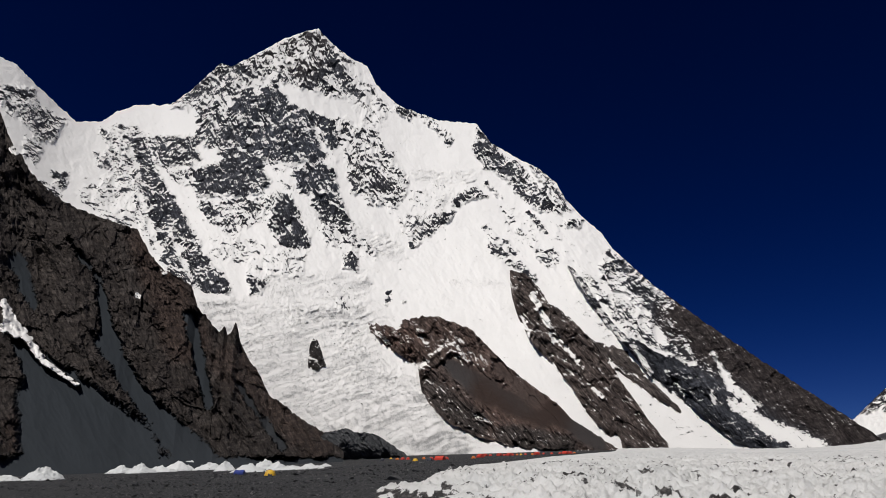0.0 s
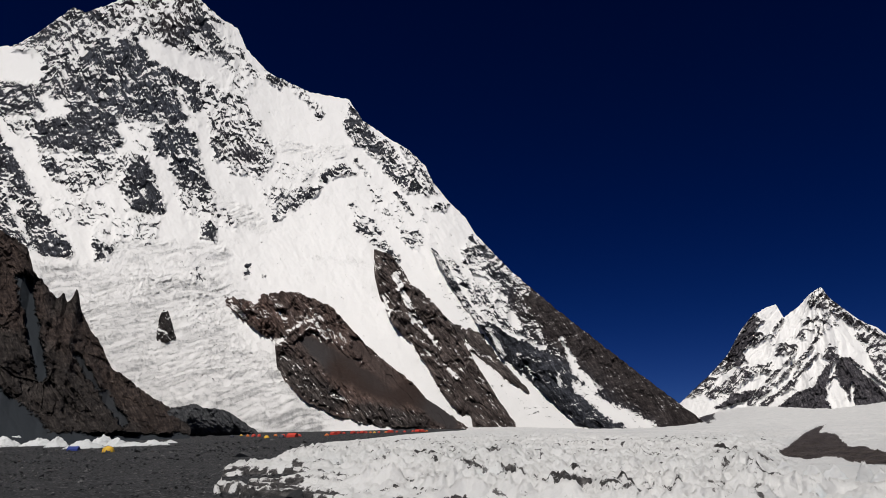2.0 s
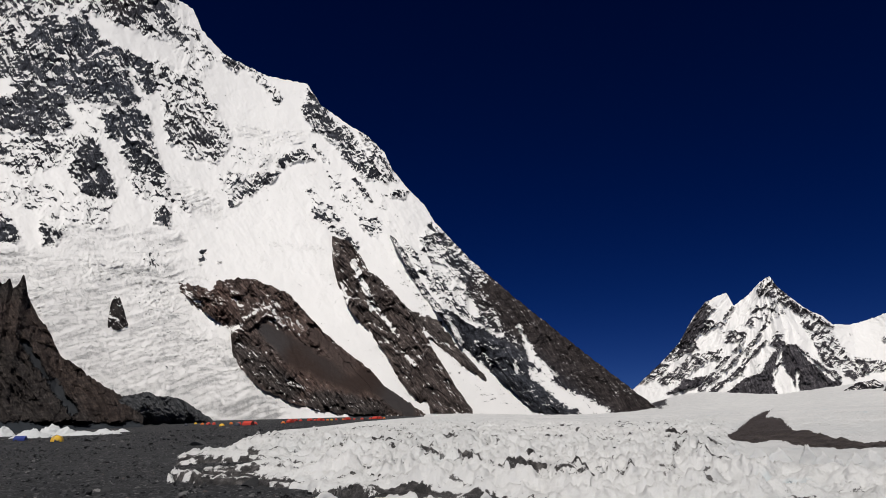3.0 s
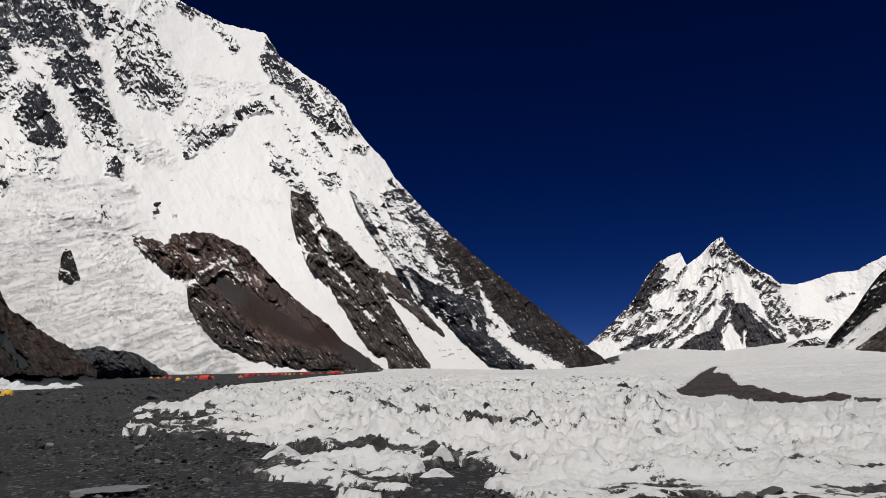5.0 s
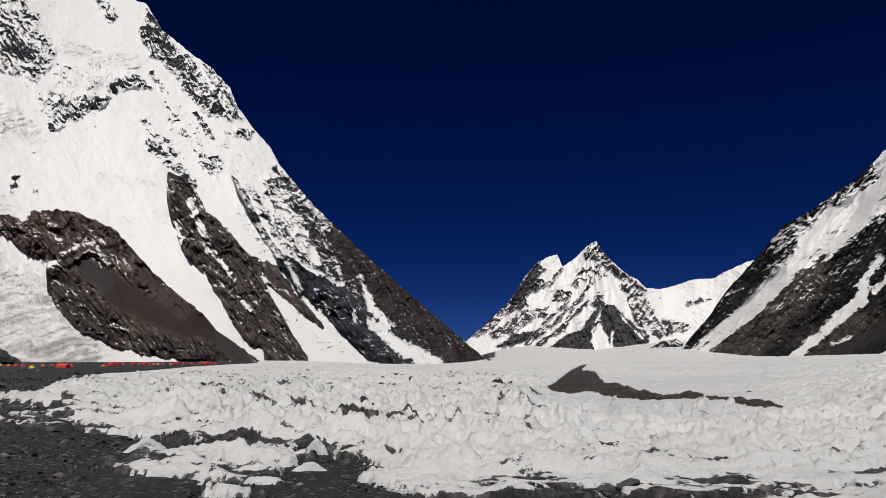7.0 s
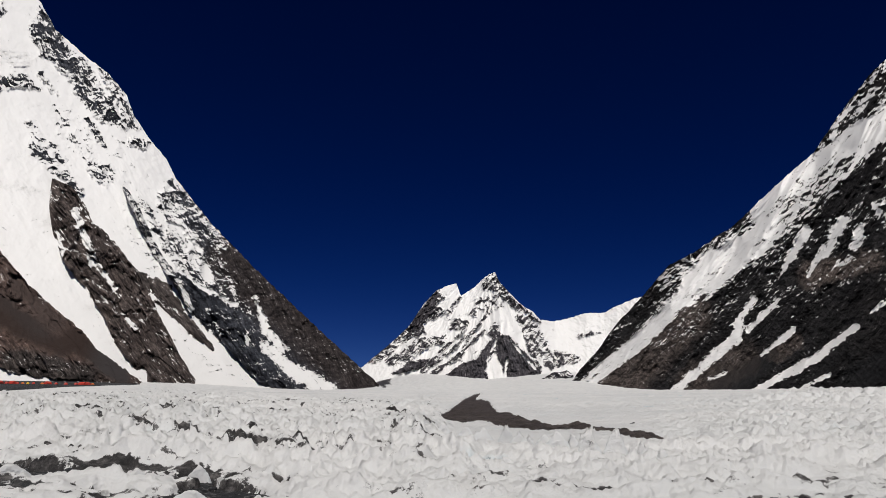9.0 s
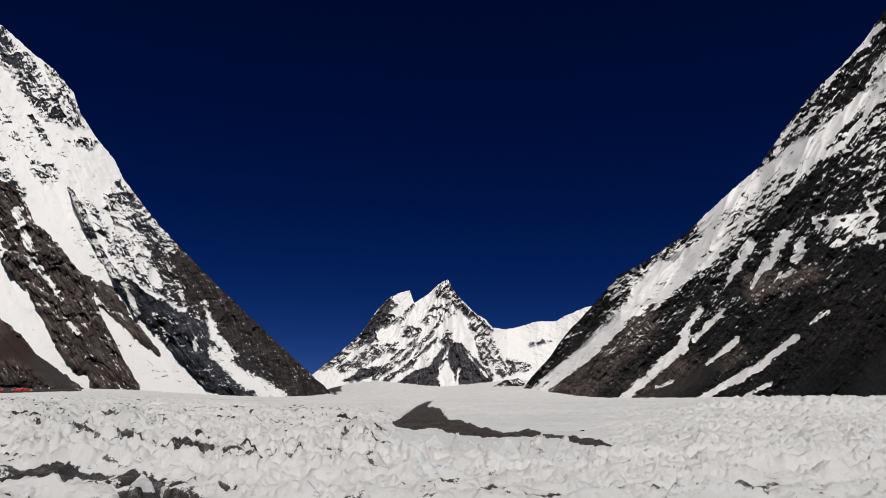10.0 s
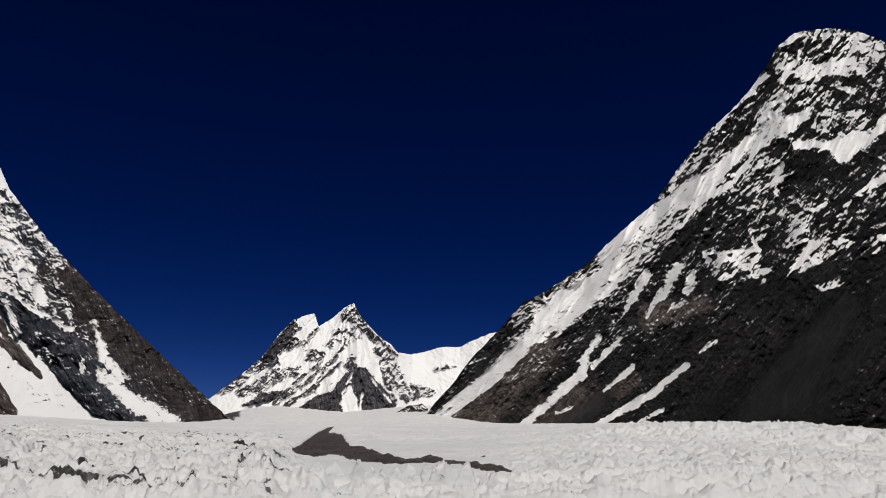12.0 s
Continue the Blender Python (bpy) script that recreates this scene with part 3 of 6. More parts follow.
    patch(rock, 0.62, (-20.9, 27.9), (-18.8, 29.4), (-16.9, 29.5), (-17.6, 26.9), (-18.8, 25.4), (-20.8, 25.1))
    patch(rock, 0.75, (-24.3, 25.4), (-20.6, 26.0), (-20.3, 24.0), (-22.8, 23.4), (-24.2, 24.1))
    patch(rock, 0.86, (-17.7, 29.6), (-14.7, 30.7), (-13.5, 29.4), (-11.1, 28.8), (-9.2, 28.3), (-8.5, 26.9), (-9.8, 25.7), (-10.8, 24.9), (-11.8, 25.1), (-13.6, 24.2), (-15.1, 25.0), (-15.9, 24.1), (-18.2, 24.2), (-19.3, 25.8), (-18.4, 27.6))
    patch(rock, 0.9, (-20.6, 23.5), (-19.0, 24.2), (-16.5, 25.3), (-15.1, 24.6), (-14.6, 23.2), (-15.7, 22.1), (-18.0, 21.9), (-20.0, 21.6), (-20.7, 22.4))
    patch(rock, 0.55, (-22.9, 23.2), (-20.6, 23.7), (-20.4, 22.3), (-22.1, 22.4))
    blend_stroke(rock, -14.17, 30.43, -12.42, 29.89, 0.27, 0.25, -0.1)
    blend_stroke(rock, -12.42, 29.89, -11.05, 29.17, 0.25, 0.23, -0.1)
    blend_stroke(rock, -11.14, 27.74, -10.27, 26.21, 0.27, 0.34, 0.1)
    blend_stroke(rock, -10.27, 26.21, -8.75, 24.83, 0.34, 0.41, 0.1)
    blend_stroke(rock, -8.75, 24.83, -8.36, 22.83, 0.45, 0.39, -0.1)
    blend_stroke(rock, -8.36, 22.83, -7.67, 20.29, 0.39, 0.32, -0.1)
    patch(rock, 0.2, (-15.0, 24.9), (-12.7, 24.8), (-11.5, 23.5), (-12.9, 22.5), (-14.2, 23.6))
    patch(rock, 0.92, (-13.9, 22.5), (-12.9, 22.4), (-11.9, 20.9), (-11.1, 19.1), (-11.1, 18.1), (-12.7, 18.2), (-13.6, 18.6), (-14.2, 20.7))
    patch(rock, 0.68, (-15.5, 21.9), (-13.6, 22.6), (-13.7, 19.1), (-14.4, 19.7))
    patch(rock, 0.85, (-12.7, 24.3), (-10.9, 25.3), (-9.3, 24.6), (-9.1, 23.2), (-10.6, 22.7), (-12.1, 22.6))
    patch(rock, 0.76, (-10.9, 23.2), (-9.1, 23.3), (-8.2, 21.6), (-7.4, 19.9), (-8.5, 18.4), (-9.6, 18.8), (-10.3, 20.5), (-11.1, 21.9))
    patch(rock, 0.5, (-9.2, 29.0), (-6.2, 27.8), (-4.5, 26.1), (-3.0, 24.0), (-3.0, 23.0), (-4.5, 22.8), (-6.5, 22.9), (-7.8, 23.3), (-8.4, 25.5), (-9.6, 27.6))
    patch(rock, 0.78, (-8.1, 24.8), (-6.9, 24.8), (-6.7, 22.9), (-7.7, 22.7))
    patch(rock, 0.74, (-6.4, 24.3), (-4.5, 24.8), (-3.9, 23.4), (-5.5, 22.8))
    patch(rock, 0.45, (-7.0, 22.8), (-3.0, 23.1), (-3.9, 21.7), (-6.4, 22.0))
    patch(rock, 0.4, (-10.6, 20.1), (-8.7, 20.6), (-8.1, 18.5), (-9.6, 18.8))
    patch(rock, 0.42, (-20.3, 21.2), (-14.8, 22.0), (-14.2, 20.5), (-16.4, 19.6), (-18.4, 19.6))
    patch(rock, 0.68, (-18.5, 21.4), (-15.5, 21.8), (-15.1, 21.0), (-17.7, 20.7))
    patch(rock, 0.65, (-19.7, 20.8), (-18.6, 20.9), (-18.6, 19.8), (-19.4, 19.9))
    patch(rock, 0.45, (-18.0, 20.5), (-16.7, 20.5), (-16.6, 17.9), (-17.6, 17.4))
    patch(rock, 0.75, (-16.4, 18.3), (-15.3, 18.8), (-14.2, 16.8), (-15.1, 16.3), (-16.1, 16.9))
    patch(rock, 0.7, (-13.5, 18.2), (-11.4, 17.8), (-11.6, 16.9), (-13.0, 16.7))
    patch(rock, 0.78, (-15.7, 16.0), (-14.2, 15.8), (-14.6, 14.6), (-15.4, 14.5))
    patch(rock, 0.25, (-18.9, 18.6), (-11.4, 18.3), (-11.6, 15.7), (-18.3, 16.9))
    patch(rock, 0.85, (-8.3, 18.1), (-6.9, 18.4), (-7.0, 16.9), (-8.2, 17.0))
    patch(rock, 0.4, (-7.9, 20.5), (-6.5, 18.8), (-7.1, 18.0), (-8.1, 18.9))
    patch(rock, 0.35, (-6.8, 19.4), (-5.3, 18.6), (-5.4, 17.7), (-6.7, 17.9))
    patch(rock, 0.45, (-3.8, 20.8), (-0.1, 21.9), (0.9, 21.1), (-1.0, 19.7), (-2.9, 19.4))
    blend_stroke(rock, 0.77, 21.43, -0.66, 20.54, 0.23, 0.27, 0.8)
    blend_stroke(rock, -0.66, 20.54, -2.55, 19.01, 0.27, 0.32, 0.8)
    patch(rock, 0.8, (0.9, 22.8), (2.8, 23.4), (3.9, 22.7), (2.3, 22.5), (1.1, 22.0), (0.4, 22.2))
    patch(rock, 0.2, (-3.1, 23.5), (0.8, 22.9), (-0.2, 21.7), (-2.6, 21.7))
    blend_stroke(rock, -0.67, 23.57, 0.78, 23.21, 0.23, 0.23, 0.2)
    patch(rock, 0.84, (3.0, 28.0), (4.3, 27.6), (5.0, 26.3), (6.5, 24.8), (7.6, 23.1), (8.5, 21.7), (7.8, 21.5), (6.5, 22.7), (5.2, 24.3), (3.7, 25.0), (2.7, 26.1))
    patch(rock, 0.5, (5.1, 26.5), (8.6, 24.9), (10.4, 22.6), (10.8, 21.3), (9.5, 21.0), (8.0, 22.4), (6.6, 24.2))
    blend_stroke(rock, 5.14, 26.47, 7.14, 25.16, 0.18, 0.23, -0.1)
    blend_stroke(rock, 7.14, 25.16, 8.26, 23.34, 0.23, 0.27, -0.1)
    patch(rock, 0.72, (8.0, 22.2), (9.8, 22.1), (8.9, 21.2), (8.1, 21.3))
    patch(rock, 0.78, (10.1, 20.6), (11.7, 20.5), (11.2, 19.9), (10.1, 20.1))
    blend_stroke(rock, 3.80, 23.74, 4.73, 22.69, 0.18, 0.18, 0.7)
    blend_stroke(rock, 3.53, 20.41, 4.53, 19.05, 0.18, 0.41, 0.4)
    patch(rock, 0.55, (3.5, 20.1), (5.6, 19.0), (6.7, 17.6), (6.4, 16.9), (5.2, 17.4), (3.9, 18.2))
    blend_stroke(rock, 6.34, 17.22, 7.22, 16.30, 0.23, 0.41, 0.7)
    patch(rock, 0.2, (4.6, 22.2), (7.4, 21.2), (8.2, 18.5), (5.5, 19.5))
    blend_stroke(rock, 7.21, 21.40, 9.42, 18.86, 0.14, 0.23, 0.72)
    patch(rock, 0.55, (7.5, 18.5), (10.2, 18.5), (10.6, 17.4), (9.1, 17.0), (8.1, 17.3))
    blend_stroke(rock, 9.62, 18.41, 11.72, 15.65, 0.27, 0.41, 0.78)
    blend_stroke(rock, 11.72, 15.65, 14.30, 12.13, 0.41, 0.55, 0.78)
    patch(rock, 0.3, (10.0, 16.6), (12.0, 13.0), (14.4, 11.2), (13.4, 11.2), (11.5, 13.0))
    patch(rock, 0.65, (13.6, 18.2), (15.8, 16.3), (17.8, 14.5), (19.3, 13.1), (21.2, 10.8), (19.2, 10.9), (18.2, 11.0), (16.3, 12.8), (14.7, 14.6), (12.9, 15.6), (12.8, 17.1))
    patch(rock, 0.8, (13.0, 16.0), (15.7, 15.4), (16.1, 14.5), (13.9, 15.0))
    patch(rock, 0.45, (13.6, 14.7), (16.4, 12.8), (16.7, 10.8), (14.8, 10.7), (13.6, 12.5))
    patch(rock, 0.88, (15.7, 15.4), (17.1, 14.4), (18.5, 12.2), (19.8, 9.2), (19.2, 8.6), (17.7, 10.5), (16.3, 12.8))
    patch(rock, 0.7, (14.9, 11.2), (17.7, 10.6), (19.5, 8.4), (17.2, 9.3))
    blend_stroke(rock, 18.39, 12.97, 19.12, 11.32, 0.18, 0.27, -0.05)
    blend_stroke(rock, 19.12, 11.32, 19.93, 9.85, 0.27, 0.36, -0.05)
    blend_stroke(rock, 18.67, 10.93, 19.25, 8.82, 0.14, 0.23, 0.0)
    blend_stroke(rock, 18.8, 12.6, 22.8, 6.6, 1.18, 1.64, 1.05)
    blend_stroke(rock, 20.2, 11.2, 26.0, 5.7, 1.18, 2.45, 1.3)
    blend_stroke(rock, 23.4, 8.2, 27.8, 3.7, 2.00, 2.00, 1.3)
    blend_stroke(rock, 25.4, 6.5, 30.3, 2.9, 1.82, 1.55, 1.3)
    blend_stroke(rock, 17.6, 8.9, 24.1, 2.9, 1.36, 1.82, 1.1)
    blend_stroke(rock, 21.5, 5.1, 26.9, 2.6, 1.36, 0.91, 1.25)
    blend_stroke(rock, 20.5, 9.8, 21.4, 7.5, 0.18, 0.32, 0)
    blend_stroke(rock, 21.4, 7.5, 22.9, 5.9, 0.32, 0.32, 0)
    blend_stroke(rock, 21.4, 6.2, 23.6, 4.4, 0.36, 0.59, 0)
    blend_stroke(rock, 23.6, 4.4, 26.6, 2.7, 0.59, 0.73, 0)
    blend_stroke(rock, 14.9, 11.2, 17.2, 9.8, 0.23, 0.18, 0.1)
    blend_stroke(rock, 17.3, 10.0, 19.0, 9.0, 0.18, 0.23, 0.1)
    blend_stroke(rock, 9.0, 20.2, 12.4, 13.0, 0.64, 0.91, 0.04)
    blend_stroke(rock, 12.4, 13.0, 15.1, 9.4, 0.91, 0.45, 0.08)
    blend_stroke(rock, 13.0, 8.9, 15.6, 5.3, 0.45, 1.64, 0)
    blend_stroke(rock, 15.7, 6.1, 20.8, 2.8, 1.64, 1.82, 0)
    blend_stroke(rock, 15.1, 9.4, 16.6, 7.3, 0.27, 0.45, 0.05)
    blend_stroke(rock, -6.3, 7.2, -8.4, 14.1, 0.91, 1.82, 0.02)
    blend_stroke(rock, -4.5, 15.1, -4.4, 15.1, 0.14, 0.14, 0.9)
    blend_stroke(rock, -4.6, 14.4, -4.4, 14.5, 0.18, 0.18, 1)
    blend_stroke(rock, -3.2, 14.5, -3.2, 14.5, 0.14, 0.14, 0.9)
    blend_stroke(rock, -8.4, 14.5, -8.2, 13.9, 0.27, 0.36, 0.5)
    blend_stroke(tone, -11.5, 34.2, -14.3, 31.5, 1.36, 2.73, 0.6)
    blend_stroke(tone, 18.8, 12.6, 30.3, 2.9, 2.27, 2.27, 0.8)
    blend_stroke(tone, -14.9, 28.5, -10.8, 24.5, 3.18, 3.18, 0)
    blend_stroke(tone, -7.0, 24.7, -4.1, 23.1, 1.82, 1.36, 0.3)
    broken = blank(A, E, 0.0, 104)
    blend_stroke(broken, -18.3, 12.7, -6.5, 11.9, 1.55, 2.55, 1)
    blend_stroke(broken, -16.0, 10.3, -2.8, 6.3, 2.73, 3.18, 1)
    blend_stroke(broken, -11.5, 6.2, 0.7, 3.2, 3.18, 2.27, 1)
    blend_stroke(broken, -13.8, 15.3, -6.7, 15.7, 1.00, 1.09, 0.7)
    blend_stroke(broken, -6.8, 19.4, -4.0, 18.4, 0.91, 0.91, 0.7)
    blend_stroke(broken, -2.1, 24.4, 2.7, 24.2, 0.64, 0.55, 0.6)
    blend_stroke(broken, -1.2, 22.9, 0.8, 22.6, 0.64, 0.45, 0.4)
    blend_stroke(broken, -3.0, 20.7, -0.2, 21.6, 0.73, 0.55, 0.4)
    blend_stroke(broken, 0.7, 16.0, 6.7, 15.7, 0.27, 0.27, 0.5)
    r = rock["v"]
    ribs = ridged((A + 0.6 * E) * 0.30, (E - 0.6 * A) * 0.09, 5, 121, 0.6)
    crags = crag_relief(A, E, 122, 18, 1.75)
    top, east = smooth(29.8, 31.3, E), smooth(1.5, 5.0, A)
    pattern = rock_pattern(A, E, crags, 110, 24, -58, 1.2, 0.55, 0.4)
    pattern = pattern + top * 1.2 * streaks(A, E, -79, 1.6, 5.0, 4, 140, 0.0, 0.75)
    pattern = pattern + east * (1 - top) * 1.5 * streaks(A, E, 44, 1.3, 4.0, 4, 170, 0.0, 0.75)
    snow = snow_cover(r, pattern - 0.5 * (ribs - 0.6))
    bare = smooth(0.75, 0.35, snow)
    R = peak_distance(A, E)
    spurs = 0.6 + 0.3 * fbm(A * 0.16 + E * 0.09, E * 0.08, 3, 120, 0.45)
    bend = fbm(A * 0.25, E * 0.25, 3, 126)
    D = 90 * (spurs - 0.6) + (20 + 30 * smooth(-0.1, 0.8, r)) * (ribs - 0.6) + (9 + 66 * smooth(-0.1, 0.6, r)) * (crags - 0.6)
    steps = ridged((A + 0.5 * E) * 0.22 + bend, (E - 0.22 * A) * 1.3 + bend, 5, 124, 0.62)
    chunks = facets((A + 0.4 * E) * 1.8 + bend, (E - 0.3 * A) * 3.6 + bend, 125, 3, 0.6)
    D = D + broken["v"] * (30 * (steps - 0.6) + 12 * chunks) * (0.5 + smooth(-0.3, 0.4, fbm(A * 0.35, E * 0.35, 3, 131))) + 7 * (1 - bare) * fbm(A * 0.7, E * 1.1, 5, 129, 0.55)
    # crevasse lines: their shade is drawn in colour only, without relief
    crevasse_shade = smooth(0.84, 0.95, ridged((A + 0.5 * E) * 0.5 + 1.5 * bend, (E - 0.25 * A) * 2.6 + 1.5 * bend, 3, 132, 0.5))
    # greyer snow in the step hollows paints their shade; random grey patches besides
    grey = np.clip(broken["v"] * (0.5 + 1.3 * (0.60 - steps) + 0.55 * fbm(A * 2.2, E * 3.6, 4, 127, 0.7) + 0.35 * crevasse_shade), 0, 0.9) + 0.25 * smooth(0.15, 0.5, fbm((A + 0.4 * E) * 0.4, (E - 0.3 * A) * 1.2, 5, 128, 0.6))
    R = R - D * smooth(0.0, 0.06, V) * np.clip(R / 2600, 0.25, 1)
    x, y, z = place(A, E, R)
    z[0] = -40
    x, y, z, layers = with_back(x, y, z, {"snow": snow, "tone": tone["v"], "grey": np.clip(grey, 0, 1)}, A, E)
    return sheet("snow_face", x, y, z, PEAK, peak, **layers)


great_face()


def spur(name, label, parent, crest, foot, material, proud, seed, step=0.06, rows=90, rock=1.06, tone=0.2, distance=peak_distance, jag=0.3, strokes=(), tones=(), screes=(), scree=0.0):
    """A rock spur that stands out of a face: between its crest and its lower edge, bulging towards the valley."""
    az, A, E, V = grid_of(crest, foot, step, rows, seed, jag, 0.8)
    field, hue = blank(A, E, rock, seed + 1, 0.25), blank(A, E, tone, seed + 2, 0.25)
    for s in strokes:
        blend_stroke(field, *s)
    for s in tones:
        blend_stroke(hue, *s)
    loose = blank(A, E, scree, seed + 9, 0.25)
    for s in screes:
        blend_stroke(loose, *s)
    ends = smooth(0, 0.05, (A - az[0]) / (az[-1] - az[0])) * smooth(0, 0.05, (az[-1] - A) / (az[-1] - az[0]))
    bulge = np.sin(np.pi * np.clip(V, 0, 1) ** 0.8) * ends
    bend = 0.5 * fbm(A * 0.5, E * 0.5, 3, seed + 6)
    crags = crag_relief(A, E, seed + 4, 40, 1.1, 1.9)
    blocks = facets((A + 0.8 * E) * 1.2 + bend, (E - 0.6 * A) * 0.32, seed + 8, 4, 0.6)
    fine = fbm(A * 3.5, E * 3.5, 4, seed + 5, 0.65)
    rim = np.minimum(smooth(0, 0.16, V), smooth(0, 0.10, 1 - V))
    field["v"] = field["v"] - 0.06 * (1 - rim) * smooth(-0.1, 0.35, fbm(A * 2.2, E * 2.2, 4, seed + 12, 0.65)) * (1 - scree)
    snow = snow_cover(field["v"], rock_pattern(A, E, crags, seed + 3, 42, 70, 1.4, 0.8, 0.2))
    R = distance(A, E) + 6 - proud * bulge * 0.7 - proud * (2.4 * (crags - 0.6) + 0.6 * blocks) * (0.25 + 0.75 * ends) * (1 - 0.8 * loose["v"]) - proud * 0.16 * fine * (1 - 0.7 * loose["v"])
    R = R - proud * 0.25
    x, y, z = place(A, E, R)
    r, a = np.hypot(x[-1], y[-1]), np.arctan2(x[-1], y[-1])
    x, y, z = np.vstack([x, (r + proud * 1.6) * np.sin(a)]), np.vstack([y, (r + proud * 1.6) * np.cos(a)]), np.vstack([z, z[-1] - proud * 0.4])
    layers = {k: np.vstack([v, v[-1:]]) for k, v in (("snow", snow), ("tone", hue["v"]), ("scree", loose["v"]), ("across", A), ("up", E))}
    return tagged(sheet(name, x, y, z, material, parent, **layers), label=label)


spur("rock_rib", "dark rock rib streaked with snow", peak,
     [(5.5, 16.9), (6.3, 16.7), (7.2, 16.2), (8.7, 14.1), (9.8, 13.4), (10.8, 12.3), (11.6, 11.4), (13.0, 9.3), (14.1, 7.4), (15.4, 5.3), (16.7, 3.4)],
     [(5.5, 15.9), (5.6, 14.6), (6.2, 12.7), (7.2, 10.9), (8.9, 9.2), (10.1, 7.5), (10.9, 5.9), (11.4, 5.3), (13.4, 3.2), (16.7, 3.0)],
     BUTTRESS, 60, 210, tone=0.25,
     strokes=[(7.2, 15.0, 9.0, 11.4, 0.23, 0.32, 0.2), (9.0, 11.4, 10.9, 9.2, 0.27, 0.14, 0.3), (11.6, 7.5, 12.2, 6.8, 0.14, 0.14, 0), (6.4, 13.2, 6.8, 11.5, 0.23, 0.23, 0.45)])
spur("rock_rib", "dark rock rib streaked with snow", peak,
     [(10.2, 17.3), (11.7, 15.4), (12.9, 13.3), (14.4, 11.3), (15.3, 11.0), (16.4, 10.1), (18.6, 8.9), (20.2, 7.1), (21.2, 6.0), (22.6, 4.7), (24.1, 3.1)],
     [(10.2, 16.9), (11.6, 14.4), (12.8, 12.3), (14.4, 10.5), (15.9, 8.2), (17.4, 7.1), (19.2, 5.4), (21.3, 3.4), (22.3, 3.0), (24.1, 2.8)],
     PEAK, 60, 230, tone=0.1,
     strokes=[(10.0, 17.1, 14.0, 11.2, 0.45, 0.55, 0.6), (14.8, 10.7, 15.9, 8.6, 0.23, 0.18, 0.2), (17.1, 8.5, 18.4, 6.8, 0.18, 0.18, 0.7), (20.2, 7.1, 20.2, 6.3, 0.14, 0.14, 0.2)])
spur("rock_rib", "grey slabby rock rib between snow gullies", peak,
     [(11.4, 11.4), (12.3, 11.0), (13.3, 10.7), (14.4, 10.2), (15.8, 8.1), (17.9, 5.8)],
     [(11.4, 11.1), (12.2, 9.9), (13.0, 9.2), (14.2, 8.3), (16.1, 6.7), (17.9, 5.5)],
     BUTTRESS, 26, 250, tone=0.1, rows=50)
spur("rock_buttress", "brown rock buttress with reddish patches and scree", peak,
     [(-6.0, 12.7), (-5.4, 12.7), (-4.3, 12.5), (-3.2, 13.0), (-1.8, 13.3), (-0.4, 13.3), (0.3, 13.0), (2.1, 12.4), (3.0, 11.5), (4.3, 10.2), (5.4, 9.1), (7.3, 7.6), (8.8, 6.5), (9.8, 5.4), (11.4, 4.3), (13.2, 3.0)],
     [(-6.0, 12.3), (-4.7, 11.0), (-2.0, 9.4), (-1.7, 7.6), (-1.1, 6.6), (0.2, 5.3), (1.5, 4.6), (3.3, 3.9), (6.3, 3.2), (9.2, 3.1), (13.1, 2.8)],
     BUTTRESS, 75, 270, tone=0.55, rows=150,
     strokes=[(-5.6, 12.4, -4.2, 11.1, 0.18, 0.18, 0.55), (-2.2, 12.4, -1.1, 10.7, 0.10, 0.14, 0.45), (-1.1, 10.2, 0.5, 11.3, 0.10, 0.10, 0.55), (-2.0, 9.4, -1.1, 9.8, 0.14, 0.14, 0.35), (0.7, 11.3, 2.0, 9.8, 0.91, 0.91, 0.92), (1.2, 10.9, 1.5, 9.6, 0.10, 0.10, 0.55), (3.0, 10.2, 3.3, 8.9, 0.10, 0.10, 0.6)],
     tones=[(-3.8, 12.0, -1.8, 10.7, 1.09, 1.18, 1), (-0.2, 12.0, 2.1, 10.7, 1.36, 1.36, 0.7), (-1.1, 8.9, 2.0, 6.3, 1.82, 1.36, 0.45), (3.8, 7.2, 7.6, 5.4, 1.82, 2.27, 1), (5.0, 4.2, 9.2, 3.3, 0.91, 0.91, 0.1), (3.4, 9.8, 6.4, 7.1, 1.36, 1.36, 0.8), (-1.1, 7.6, 2.4, 5.1, 1.00, 1.00, 0.1)],
     screes=[(0.7, 9.4, 3.3, 7.6, 0.64, 1.18, 1), (2.9, 7.6, 7.6, 5.6, 0.91, 1.09, 1), (7.7, 6.3, 11.7, 3.5, 0.73, 0.64, 1), (4.3, 9.3, 7.3, 6.7, 0.45, 0.73, 0.7)])


# a dark pinnacle that stands in the icefall
spur("rock_pinnacle", "dark rock pinnacle standing in the icefall", peak,
     [(-10.6, 9.3), (-10.6, 10.3), (-10.5, 10.9), (-10.4, 11.2), (-10.3, 11.4), (-10.1, 11.3), (-10.0, 11.4), (-9.9, 11.2), (-9.7, 10.7), (-9.6, 10.5), (-9.4, 9.9), (-9.2, 9.5)], [(-10.6, 9.1), (-9.9, 9.0), (-9.2, 9.3)], DARK, 30, 290, step=0.03, rows=50, rock=0.97, jag=0.2)

